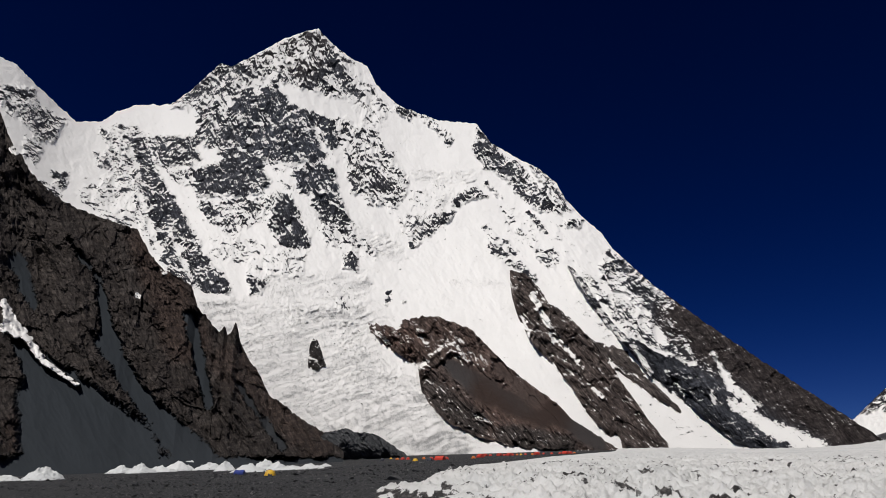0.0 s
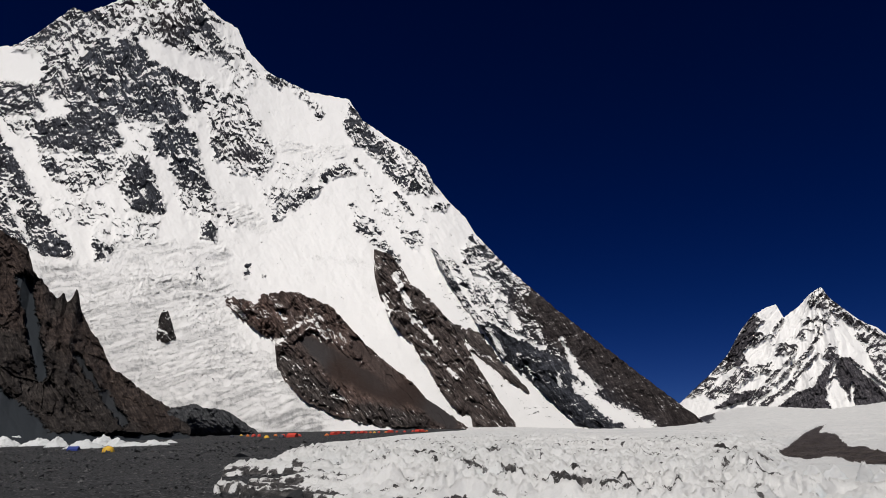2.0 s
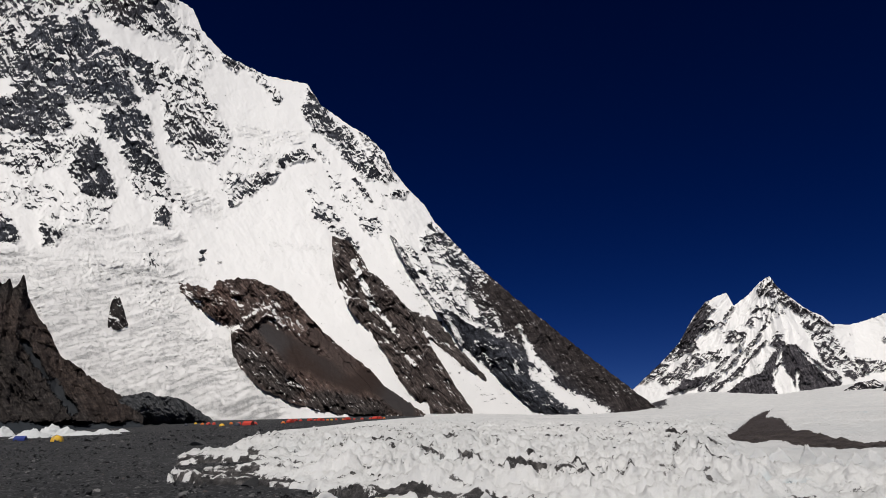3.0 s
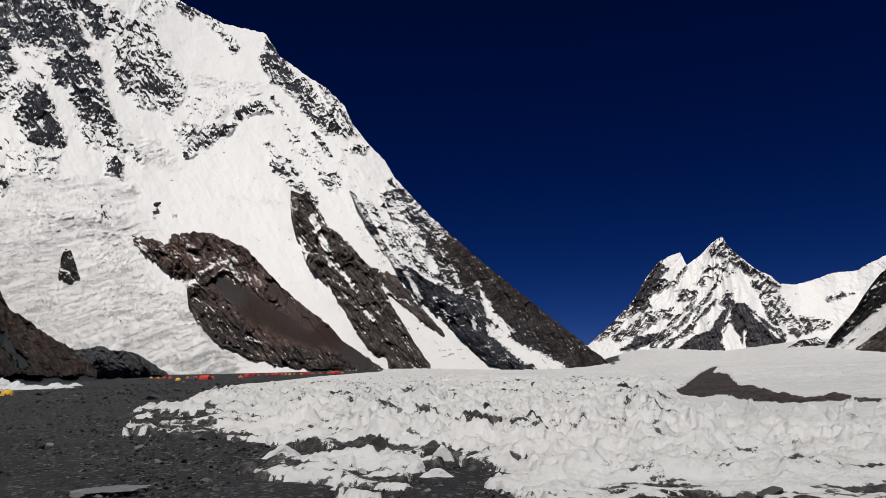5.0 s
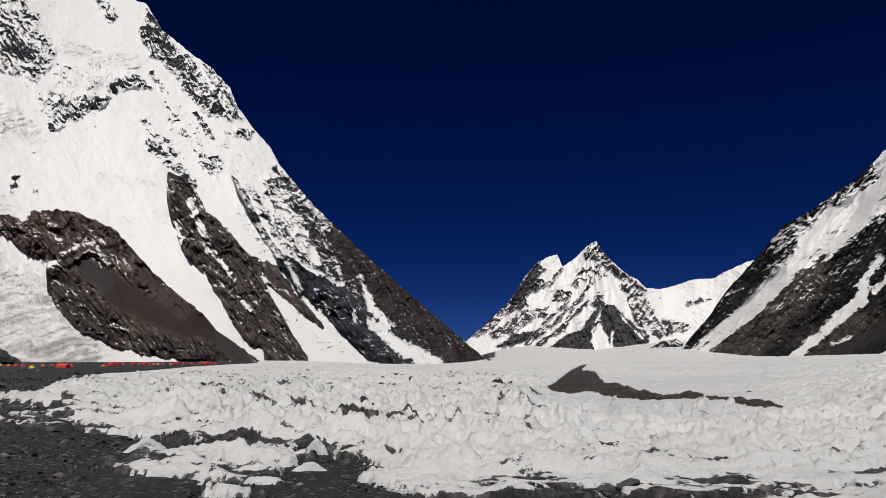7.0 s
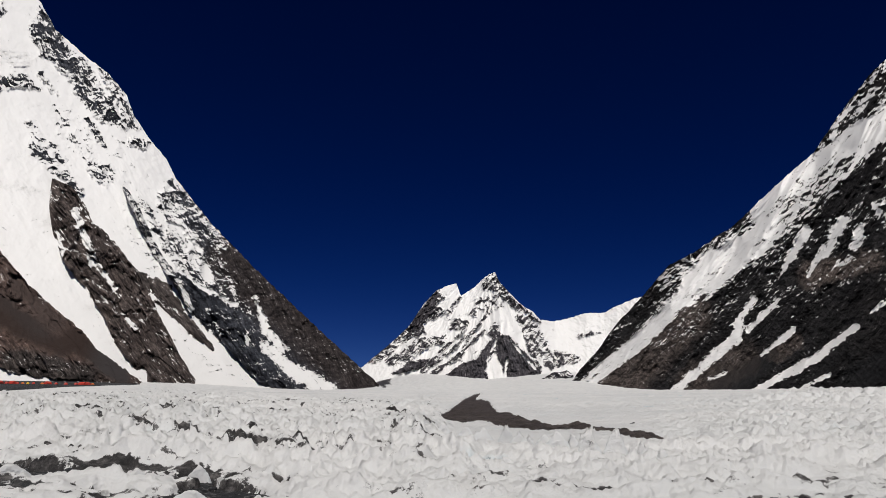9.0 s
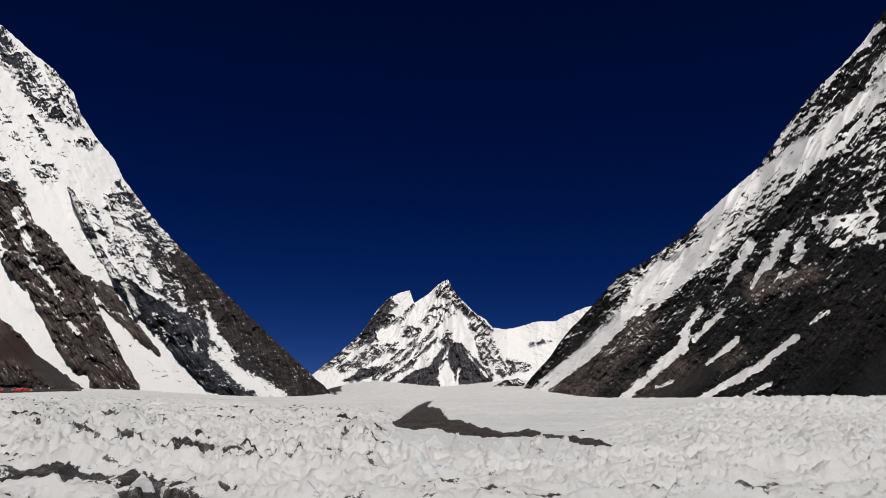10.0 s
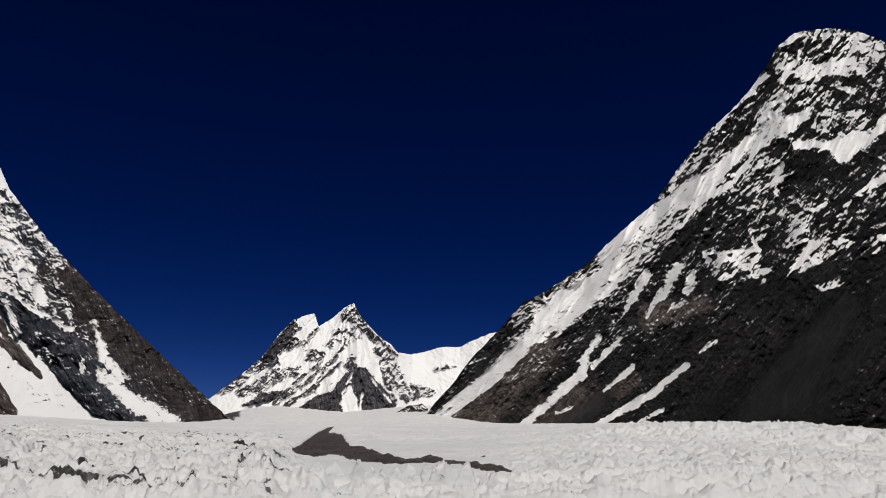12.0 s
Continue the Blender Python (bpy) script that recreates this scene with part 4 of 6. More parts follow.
# ---- the far peak at the head of the valley ----
far_peak = tagged(new("mountain"), "distant white double peak with dark rock ribs closing the valley", "mountain", kind="structure")
FAR_CREST = [(28.4, 4.4, 4000), (29.0, 4.7, 4000), (30.0, 5.6, 4050), (31.4, 6.8, 4100), (32.6, 8.0, 4150), (33.7, 9.7, 4250), (34.7, 10.8, 4300), (35.4, 11.1, 4300), (36.3, 11.4, 4300), (36.7, 10.4, 4250), (37.8, 11.1, 4250), (38.6, 11.9, 4250), (39.4, 12.3, 4250), (39.8, 11.5, 4250), (40.7, 10.5, 4250), (41.5, 9.7, 4250), (42.5, 9.1, 4300), (43.0, 8.5, 4350), (44.1, 8.4, 4500), (45.1, 8.6, 4550), (46.5, 9.0, 4550), (47.9, 9.0, 4550), (48.9, 9.5, 4500), (50.2, 10.0, 4500), (52.3, 10.5, 4500)]
FAR_FOOT = [(28.3, 2.8, 3500), (31.9, 2.8, 3400), (34.7, 2.7, 3300), (38.7, 2.6, 3200), (42.4, 2.6, 3300), (44.4, 2.5, 3400), (46.3, 2.4, 3500), (51.5, 2.3, 3500)]


def far_face():
    az, A, E, V = grid_of(FAR_CREST, FAR_FOOT, 0.045, 230, 301, 0.14)
    rock = blank(A, E, -0.05, 302, 0.16)
    patch(rock, 0.62, (29.0, 4.8), (31.2, 6.9), (32.9, 9.0), (34.2, 10.5), (35.0, 11.1), (35.4, 10.3), (34.7, 9.6), (35.7, 9.2), (34.7, 8.5), (33.4, 8.4), (34.1, 7.4), (33.0, 7.1), (31.7, 6.2), (30.8, 5.3), soft=0.12)
    patch(rock, 1.1, (32.8, 8.3), (34.3, 10.5), (35.0, 10.8), (34.6, 9.4), (33.5, 7.7), (32.4, 7.1), soft=0.12)
    patch(rock, 0.55, (30.7, 5.2), (33.4, 7.1), (34.8, 7.2), (35.7, 7.4), (35.5, 6.7), (34.4, 6.5), (33.0, 5.5), (31.4, 4.7), soft=0.12)
    patch(rock, 1.1, (31.3, 4.2), (32.7, 5.2), (34.5, 5.5), (33.6, 4.6), soft=0.12)
    patch(rock, 0.7, (35.7, 7.7), (36.1, 8.6), (37.5, 8.4), (37.1, 7.7), soft=0.12)
    patch(rock, 0.65, (37.1, 9.0), (37.9, 9.5), (37.9, 8.8), soft=0.12)
    patch(rock, 0.5, (35.4, 9.0), (36.6, 10.5), (36.8, 10.2), (35.8, 8.4), soft=0.12)
    patch(rock, 0.65, (38.3, 11.4), (39.3, 12.4), (39.9, 11.8), (40.6, 10.4), (41.3, 9.7), (40.1, 10.0), (39.3, 10.8), (38.5, 10.9), soft=0.12)
    patch(rock, 0.85, (39.8, 11.5), (41.0, 10.1), (42.4, 8.9), (43.0, 8.3), (41.9, 8.6), (40.5, 9.7), soft=0.12)
    patch(rock, 0.45, (37.8, 10.4), (39.6, 10.6), (40.1, 9.5), (38.8, 9.1), (37.9, 9.3), soft=0.12)
    patch(rock, 0.7, (38.7, 7.4), (39.4, 8.5), (40.0, 7.9), (39.7, 7.0), soft=0.12)
    patch(rock, 1.12, (39.6, 7.3), (40.5, 7.4), (41.5, 6.2), (42.4, 5.4), (43.1, 4.2), (41.9, 3.7), (40.3, 3.4), (39.9, 5.0), (39.4, 6.2), soft=0.12)
    patch(rock, 1.1, (39.6, 7.3), (39.2, 5.9), (38.6, 4.6), (39.2, 3.3), (37.0, 3.4), (34.8, 3.6), (36.2, 4.9), (37.9, 5.5), (38.9, 6.9), soft=0.12)
    blend_stroke(rock, 38.54, 7.74, 36.34, 5.51, 0.09, 0.16, 0.85)
    blend_stroke(rock, 36.34, 5.51, 34.60, 4.39, 0.16, 0.23, 0.85)
    blend_stroke(rock, 37.87, 7.82, 35.45, 5.72, 0.09, 0.16, 0.85)
    blend_stroke(rock, 35.45, 5.72, 33.72, 4.51, 0.16, 0.23, 0.85)
    blend_stroke(rock, 38.98, 9.07, 37.43, 7.29, 0.09, 0.14, 0.8)
    blend_stroke(rock, 37.43, 7.29, 36.57, 5.52, 0.14, 0.18, 0.8)
    blend_stroke(rock, 36.97, 7.72, 35.00, 5.93, 0.09, 0.14, 0.7)
    blend_stroke(rock, 36.53, 7.27, 34.14, 5.04, 0.09, 0.14, 0.7)
    blend_stroke(rock, 39.19, 9.96, 38.40, 8.40, 0.09, 0.14, 0.6)
    patch(rock, 0.5, (41.0, 8.7), (41.5, 9.3), (42.9, 8.0), (43.9, 6.0), (44.1, 4.9), (43.3, 4.9), (42.3, 6.0), (41.7, 7.2), soft=0.12)
    blend_stroke(rock, 41.53, 7.77, 41.97, 6.46, 0.09, 0.14, 0.85)
    blend_stroke(rock, 41.97, 6.46, 42.84, 4.94, 0.14, 0.18, 0.85)
    blend_stroke(rock, 42.24, 7.33, 42.98, 6.03, 0.09, 0.14, 0.85)
    blend_stroke(rock, 42.98, 6.03, 43.80, 4.82, 0.14, 0.18, 0.85)
    blend_stroke(rock, 43.21, 6.68, 44.28, 4.95, 0.09, 0.14, 0.75)
    patch(rock, 0.72, (44.0, 6.1), (45.0, 6.0), (46.2, 5.5), (45.6, 5.1), (44.1, 5.1), soft=0.12)
    patch(rock, 0.75, (45.8, 7.2), (46.7, 7.7), (47.5, 7.5), (46.7, 7.2), soft=0.12)
    blend_stroke(rock, 39.48, 6.96, 38.78, 5.33, 0.09, 0.11, 0.0)
    blend_stroke(rock, 38.78, 5.33, 39.33, 3.91, 0.11, 0.11, 0.0)
    blend_stroke(rock, 40.64, 6.89, 42.53, 4.72, 0.09, 0.11, 0.0)
    blend_stroke(rock, 40.33, 5.57, 40.12, 4.01, 0.09, 0.11, 0.0)
    blend_stroke(rock, 38.55, 6.64, 35.49, 4.28, 0.09, 0.11, 0.1)
    sa, se = 39.44, 12.35
    fan, down = np.arctan2(A - sa, np.maximum(se + 1.2 - E, 0.05)), np.hypot(A - sa, se + 1.2 - E)
    bend = 0.25 * fbm(A * 0.8, E * 0.8, 3, 315)
    crags = ridged(fan * 5.5 + bend, down * 0.22 + bend, 5, 312, 0.62)
    rough = crag_relief(A, E, 330, -15, 2.4, 1.6)
    snow = snow_cover(rock["v"], rock_pattern(A, E, rough, 310, -10, 60, 2.2, 0.2, 0.3) - 3.5 * (crags - 0.62))
    r = rock["v"]
    D = 180 * (ridged(A * 0.30, E * 0.12, 3, 311, 0.5) - 0.6) + 260 * (crags - 0.6) * (0.5 + np.clip(r, 0, 1)) + 45 * smooth(0.65, 0.35, snow) * 2 * (rough - 0.6)
    low, top = across(FAR_FOOT, 1, A), across(FAR_CREST, 1, A)
    R = across(FAR_FOOT, 2, A) + (across(FAR_CREST, 2, A) - across(FAR_FOOT, 2, A)) * V ** 0.8 - D * smooth(0, 0.1, V) * 0.6
    x, y, z = place(A, E, np.clip(R, 3000, 4700))
    z[0] -= 60
    x, y, z, layers = with_back(x, y, z, {"snow": snow, "tone": 0.25 * np.ones_like(A)}, A, E)
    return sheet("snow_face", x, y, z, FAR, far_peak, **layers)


far_face()

spur("rock_outcrop", "dark rock outcrop above the upper icefall", far_peak,
     [(42.4, 3.0), (42.6, 3.7), (43.2, 4.1), (44.0, 4.5), (44.9, 4.6), (45.4, 4.3)], [(42.4, 2.9), (43.4, 3.0), (44.4, 3.6), (45.4, 4.2)],
     FAR, 30, 340, step=0.04, rows=40, rock=0.8, tone=0.3, jag=0.15, distance=lambda A, E: 2600 + 0 * A)

# ---- the mountain on the other side of the valley ----
side_peak = tagged(new("mountain"), "steep dark rock mountain with a diagonal snow ramp", "mountain", kind="structure")
SIDE_CREST = [(44.5, 3.0, 2300), (45.1, 3.5, 2290), (46.0, 4.8, 2280), (47.3, 6.1, 2270), (48.6, 7.9, 2250), (50.4, 9.7, 2200), (52.0, 11.4, 2150), (52.9, 12.4, 2120), (54.5, 13.1, 2090), (55.9, 13.9, 2060), (56.4, 14.3, 2050), (57.8, 15.0, 2020), (59.6, 16.5, 2000), (61.5, 18.0, 1980), (63.8, 19.6, 1960), (65.3, 21.4, 1950), (66.5, 22.7, 1950), (68.2, 24.3, 1960), (70.1, 25.5, 1980), (71.9, 26.9, 2000), (73.1, 28.1, 2020), (74.1, 29.3, 2050), (75.5, 30.0, 2020), (77.7, 29.8, 1960), (79.5, 29.2, 1880), (80.7, 28.4, 1820), (81.4, 27.8, 1780), (83.4, 25.2, 1600), (86.8, 22.8, 1300)]
SIDE_FOOT = [(44.5, 2.6, 2250), (49.4, 2.7, 1800), (53.8, 2.7, 1400), (60.0, 2.6, 1050), (64.1, 2.5, 900), (71.6, 2.2, 750), (77.1, 1.4, 650), (82.8, 1.0, 600)]


def side_face():
    az, A, E, V = grid_of(SIDE_CREST, SIDE_FOOT, 0.072, 380, 401, 0.15)
    rock = blank(A, E, 0.93, 402, 0.2)
    tone = blank(A, E, 0.04, 403)
    patch(rock, 0.55, (75.3, 30.1), (77.3, 29.9), (80.5, 28.7), (81.4, 27.8), (81.1, 26.4), (78.6, 26.4), (74.9, 27.3), (73.7, 28.3), (73.8, 29.1))
    patch(rock, 0.25, (75.1, 30.0), (77.3, 29.9), (80.5, 28.7), (80.7, 28.4), (77.2, 29.5), (75.2, 29.6))
    patch(rock, 0.3, (73.9, 28.4), (78.0, 27.5), (79.0, 26.2), (76.7, 26.5), (74.1, 27.4))
    patch(rock, 0.72, (74.8, 29.5), (78.3, 28.8), (78.8, 27.6), (75.8, 28.3))
    patch(rock, 0.9, (76.7, 26.8), (80.1, 25.8), (79.8, 23.8), (77.3, 25.4))
    patch(rock, 0.75, (80.4, 26.8), (81.2, 26.6), (80.6, 23.7), (79.7, 24.3))
    patch(rock, -0.1, (79.0, 26.9), (79.8, 26.6), (79.7, 25.8))
    blend_stroke(rock, 77.90, 25.71, 78.79, 25.23, 0.14, 0.14, -0.1)
    patch(rock, 0.55, (74.1, 27.4), (74.9, 27.0), (73.8, 24.8), (72.3, 23.8), (72.0, 25.1))
    patch(rock, 0.6, (74.5, 26.7), (76.7, 26.3), (78.0, 24.6), (77.4, 23.6), (75.2, 24.5))
    patch(rock, 0.55, (72.4, 27.6), (73.6, 27.6), (70.4, 24.5), (68.6, 23.1), (65.7, 20.6), (63.8, 19.0), (62.4, 18.6), (65.8, 22.4), (68.7, 24.5))
    blend_stroke(rock, 73.06, 27.54, 70.55, 25.99, 0.14, 0.14, 0.0)
    blend_stroke(rock, 70.55, 25.99, 69.10, 24.59, 0.14, 0.14, 0.0)
    patch(rock, 0.82, (70.9, 26.1), (73.2, 26.2), (70.3, 23.7), (68.0, 22.8), (68.2, 23.5))
    patch(rock, 0.06, (60.8, 17.4), (64.8, 20.1), (68.5, 22.0), (71.6, 23.8), (73.7, 24.6), (76.1, 24.5), (75.6, 23.9), (73.9, 23.2), (71.9, 22.6), (69.6, 21.3), (68.2, 19.8), (65.5, 17.6), (62.1, 14.8), (58.5, 12.0), (55.5, 9.8), (58.1, 13.8))
    patch(rock, 0.1, (72.9, 24.8), (74.9, 24.5), (74.4, 23.4), (73.1, 23.2))
    patch(rock, 0.62, (76.0, 24.4), (79.6, 23.8), (79.1, 22.4), (77.2, 22.4), (75.5, 23.4))
    patch(rock, -0.15, (74.2, 22.7), (76.5, 22.4), (79.4, 22.3), (80.6, 23.3), (80.4, 22.2), (78.6, 21.2), (77.8, 20.6), (77.0, 20.5), (76.7, 21.6), (74.5, 22.1))
    patch(rock, 0.93, (74.2, 22.1), (76.7, 21.4), (77.2, 19.7), (75.8, 17.1), (73.7, 18.3), (73.2, 20.4))
    patch(rock, 0.74, (68.7, 20.6), (72.1, 22.2), (73.7, 21.2), (72.8, 17.6), (69.6, 17.2), (67.6, 18.2))
    blend_stroke(rock, 71.78, 22.65, 69.88, 20.54, 0.18, 0.20, 0.1)
    blend_stroke(rock, 69.88, 20.54, 68.21, 19.71, 0.20, 0.23, 0.1)
    blend_stroke(rock, 73.39, 21.24, 72.63, 19.32, 0.18, 0.18, 0.3)
    patch(rock, 0.6, (72.8, 18.1), (75.7, 17.2), (74.6, 15.0), (72.8, 15.2))
    patch(rock, 0.86, (67.9, 18.1), (73.1, 17.4), (72.8, 15.2), (67.7, 15.8))
    patch(rock, 0.92, (77.7, 20.5), (80.3, 21.9), (79.9, 19.6), (77.7, 18.3))
    patch(rock, -0.05, (80.0, 19.7), (78.9, 19.1), (77.6, 18.1), (76.5, 17.1), (75.2, 16.2), (73.8, 14.7), (72.5, 13.3), (70.8, 11.8), (68.8, 10.4), (70.6, 11.3), (73.0, 13.5), (74.9, 14.1), (75.9, 15.6), (77.2, 17.0), (79.8, 18.8))
    patch(rock, 0.5, (75.2, 16.1), (77.0, 16.2), (76.4, 14.8), (74.8, 13.8), (73.3, 13.1))
    patch(rock, 0.93, (77.7, 18.1), (79.8, 18.5), (79.1, 14.4), (76.1, 14.8), (76.7, 16.3))
    blend_stroke(rock, 79.18, 14.94, 78.25, 14.03, 0.14, 0.14, 0.1)
    blend_stroke(rock, 77.59, 15.38, 76.60, 14.73, 0.14, 0.23, 0.1)
    patch(rock, 0.35, (68.2, 15.4), (71.0, 15.3), (70.8, 13.3), (69.2, 14.2))
    blend_stroke(rock, 67.76, 15.42, 70.95, 15.35, 0.18, 0.18, 0.0)
    blend_stroke(rock, 70.96, 15.43, 70.57, 16.09, 0.09, 0.14, 0.0)
    patch(rock, 0.55, (67.5, 15.4), (69.3, 15.2), (69.0, 13.1), (67.3, 13.7))
    patch(rock, 0.3, (70.7, 14.2), (71.8, 13.7), (71.0, 13.0))
    blend_stroke(rock, 67.07, 15.49, 67.29, 14.88, 0.14, 0.18, 0.1)
    blend_stroke(rock, 78.9, 14.8, 79.2, 14.9, 0.55, 0.55, 0.5)
    blend_stroke(rock, 74.6, 12.2, 76.4, 12.4, 0.27, 0.23, 0.3)
    blend_stroke(rock, 76.2, 11.8, 77.0, 12.3, 0.18, 0.18, 0.4)
    blend_stroke(rock, 74.7, 17.8, 76.2, 15.6, 1.14, 1.14, 0.7)
    blend_stroke(rock, 78.0, 16.1, 79.3, 17.4, 1.36, 1.36, 0.85)
    blend_stroke(rock, 64.9, 7.2, 68.4, 7.4, 2.73, 2.73, 1.15)
    blend_stroke(rock, 72.4, 8.8, 77.6, 4.7, 4.09, 5.91, 1.3)
    blend_stroke(rock, 60.2, 5.2, 68.1, 4.2, 2.27, 2.55, 1.2)
    blend_stroke(rock, 49.5, 4.4, 60.2, 5.2, 1.36, 2.27, 1.15)
    blend_stroke(rock, 78.6, 11.4, 82.5, 9.4, 2.73, 3.64, 1.2)
    blend_stroke(rock, 63.4, 19.2, 60.1, 16.4, 0.45, 0.59, 0.08)
    blend_stroke(rock, 61.5, 17.4, 55.8, 11.3, 0.59, 0.91, 0.03)
    blend_stroke(rock, 56.8, 13.9, 54.5, 11.3, 0.45, 0.73, 0.03)
    blend_stroke(rock, 55.4, 11.3, 50.4, 7.0, 0.73, 0.41, 0.02)
    blend_stroke(rock, 50.4, 7.0, 46.8, 4.4, 0.41, 0.23, 0.02)
    blend_stroke(rock, 47.3, 4.6, 45.1, 3.1, 0.14, 0.14, 0.1)
    blend_stroke(rock, 53.1, 8.7, 50.8, 6.6, 0.23, 0.23, 0.05)
    blend_stroke(rock, 50.8, 6.6, 46.0, 3.2, 0.27, 0.32, 0.02)
    blend_stroke(rock, 58.1, 13.0, 54.4, 9.6, 0.41, 0.27, 0.15)
    blend_stroke(rock, 62.8, 17.7, 59.0, 13.4, 0.64, 0.64, 0.2)
    blend_stroke(rock, 65.5, 18.5, 61.7, 15.0, 0.91, 0.73, 0.45)
    blend_stroke(rock, 62.7, 14.2, 61.1, 11.8, 0.36, 0.23, 0.1)
    blend_stroke(rock, 65.1, 14.7, 63.7, 12.3, 0.32, 0.27, 0.2)
    blend_stroke(rock, 63.7, 12.9, 62.5, 11.0, 0.27, 0.18, 0.15)
    blend_stroke(rock, 66.1, 13.8, 65.6, 12.8, 0.36, 0.36, 0.2)
    blend_stroke(rock, 65.3, 12.0, 64.4, 11.6, 0.27, 0.18, 0.3)
    blend_stroke(rock, 58.8, 9.6, 57.4, 7.8, 0.27, 0.27, 0.05)
    blend_stroke(rock, 57.6, 7.8, 57.3, 6.7, 0.32, 0.36, 0)
    blend_stroke(rock, 57.3, 6.9, 52.9, 3.2, 0.41, 0.32, 0)
    blend_stroke(rock, 60.3, 9.4, 58.2, 7.3, 0.18, 0.18, 0.1)
    blend_stroke(rock, 61.2, 7.3, 59.0, 5.6, 0.23, 0.18, 0.05)
    blend_stroke(rock, 65.1, 7.3, 62.3, 5.2, 0.23, 0.32, 0)
    blend_stroke(rock, 62.3, 5.2, 58.4, 3.1, 0.32, 0.23, 0)
    blend_stroke(rock, 63.2, 4.1, 61.3, 3.2, 0.14, 0.14, 0.1)
    blend_stroke(rock, 67.2, 8.9, 66.2, 8.3, 0.18, 0.18, 0.25)
    blend_stroke(rock, 56.4, 4.4, 55.3, 3.9, 0.14, 0.14, 0.2)
    blend_stroke(rock, 52.2, 10.9, 54.5, 12.6, 0.45, 0.55, 0.55)
    blend_stroke(rock, 56.4, 13.7, 59.1, 15.1, 0.32, 0.41, 0.6)
    blend_stroke(rock, 50.4, 9.2, 51.8, 10.5, 0.36, 0.36, 0.97)
    blend_stroke(tone, 54.4, 8.7, 48.6, 3.6, 1.36, 1.82, 0.75)
    blend_stroke(tone, 57.7, 5.2, 54.2, 3.6, 1.36, 1.36, 0.6)
    blend_stroke(tone, 62.7, 11.0, 66.5, 11.7, 0.91, 0.73, 1)
    blend_stroke(tone, 59.8, 5.6, 61.1, 6.4, 0.55, 0.55, 0.8)
    blend_stroke(tone, 68.4, 7.4, 77.6, 4.7, 3.64, 4.09, 0.08)
    scree = blank(A, E, 0.0, 404, 0.2)
    blend_stroke(scree, 59.8, 5.6, 56.3, 3.1, 0.36, 1.18, 1)
    blend_stroke(scree, 76.2, 10.9, 72.0, 5.7, 0.82, 1.82, 1)
    blend_stroke(scree, 72.8, 6.4, 69.1, 2.9, 1.64, 1.82, 1)
    blend_stroke(scree, 77.6, 8.8, 74.5, 5.6, 0.45, 0.73, 0.8)
    blend_stroke(scree, 74.5, 5.6, 72.4, 2.9, 0.73, 1.18, 0.7)
    blend_stroke(scree, 67.8, 5.4, 65.7, 3.0, 0.91, 1.82, 0.5)
    r = rock["v"]
    crags = crag_relief(A, E, 422, -40, 2.1, 2.2)
    dome = smooth(24.5, 26.5, E) * smooth(72, 74.5, A)
    pattern = 0.55 * rock_pattern(A, E, crags, 410, -44, -80, 1.5, 0.8, 0.25)
    bend = 0.4 * fbm(A * 0.5, E * 0.5, 3, 450)
    pattern = pattern + 1.6 * streaks(A, E, -47, 1.0, 5.0, 5, 460, bend, 0.72) + 1.3 * streaks(A, E, -34, 2.2, 6.0, 4, 470, bend, 0.75) + 0.7 * streaks(A, E, -78, 2.6, 4.0, 3, 480, bend, 0.75)
    pattern = pattern + dome * 1.5 * streaks(A, E, 86, 2.0, 6.0, 4, 440, 0.0, 0.75)
    snow = snow_cover(r + 0.10 * smooth(0.6, 0.85, r), pattern)
    bare = smooth(0.75, 0.35, snow)
    s = scree["v"]
    low, top = across(SIDE_FOOT, 1, A), across(SIDE_CREST, 1, A)
    R = evenly(SIDE_FOOT, 2, A) + (evenly(SIDE_CREST, 2, A) - evenly(SIDE_FOOT, 2, A)) * V ** (0.7 + 0.7 * smooth(56, 72, A))
    ribs = ridged((A - 0.75 * E) * 0.22, (E + 0.75 * A) * 0.05, 4, 421, 0.55)
    D = 150 * (ribs - 0.6) + (2 + 50 * smooth(0.1, 0.6, r)) * (crags - 0.6) * (1 - 0.9 * s) + (3 + 9 * bare) * fbm(A * 0.8, E * 2.5, 4, 423, 0.6) * (1 - s)
    R = R - D * smooth(0, 0.06, V) * np.clip(R / 1900, 0.3, 1)
    x, y, z = place(A, E, R)
    z[0] -= 40
    x, y, z, layers = with_back(x, y, z, {"snow": snow, "tone": np.clip(tone["v"] - 0.3 * s, 0, 1), "scree": 0.6 * s}, A, E)
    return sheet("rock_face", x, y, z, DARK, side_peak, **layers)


side_face()

# ---- the dark slope beside the camp ----
slope = tagged(new("mountain"), "dark brown craggy mountainside with grey scree fans", "mountain", kind="structure")
SLOPE_CREST = [(-40.8, 28.1, 900), (-37.8, 26.9, 880), (-34.6, 25.0, 850), (-33.5, 23.1, 830), (-31.4, 20.9, 810), (-29.6, 19.8, 800), (-28.0, 19.3, 790), (-26.0, 18.9, 780), (-24.1, 18.5, 770), (-23.1, 16.9, 750), (-21.9, 15.8, 730), (-20.6, 15.3, 720), (-19.8, 14.9, 700), (-19.2, 13.3, 680), (-18.2, 12.3, 660), (-17.5, 11.6, 655), (-17.1, 12.0, 650), (-16.8, 11.4, 646), (-16.5, 11.6, 642), (-16.3, 12.4, 640), (-16.2, 12.2, 636), (-15.8, 10.9, 630), (-15.1, 9.7, 610), (-14.4, 8.9, 590), (-13.4, 7.1, 560), (-12.3, 6.4, 530), (-10.6, 5.2, 500), (-8.8, 4.2, 470), (-7.6, 3.0, 440)]
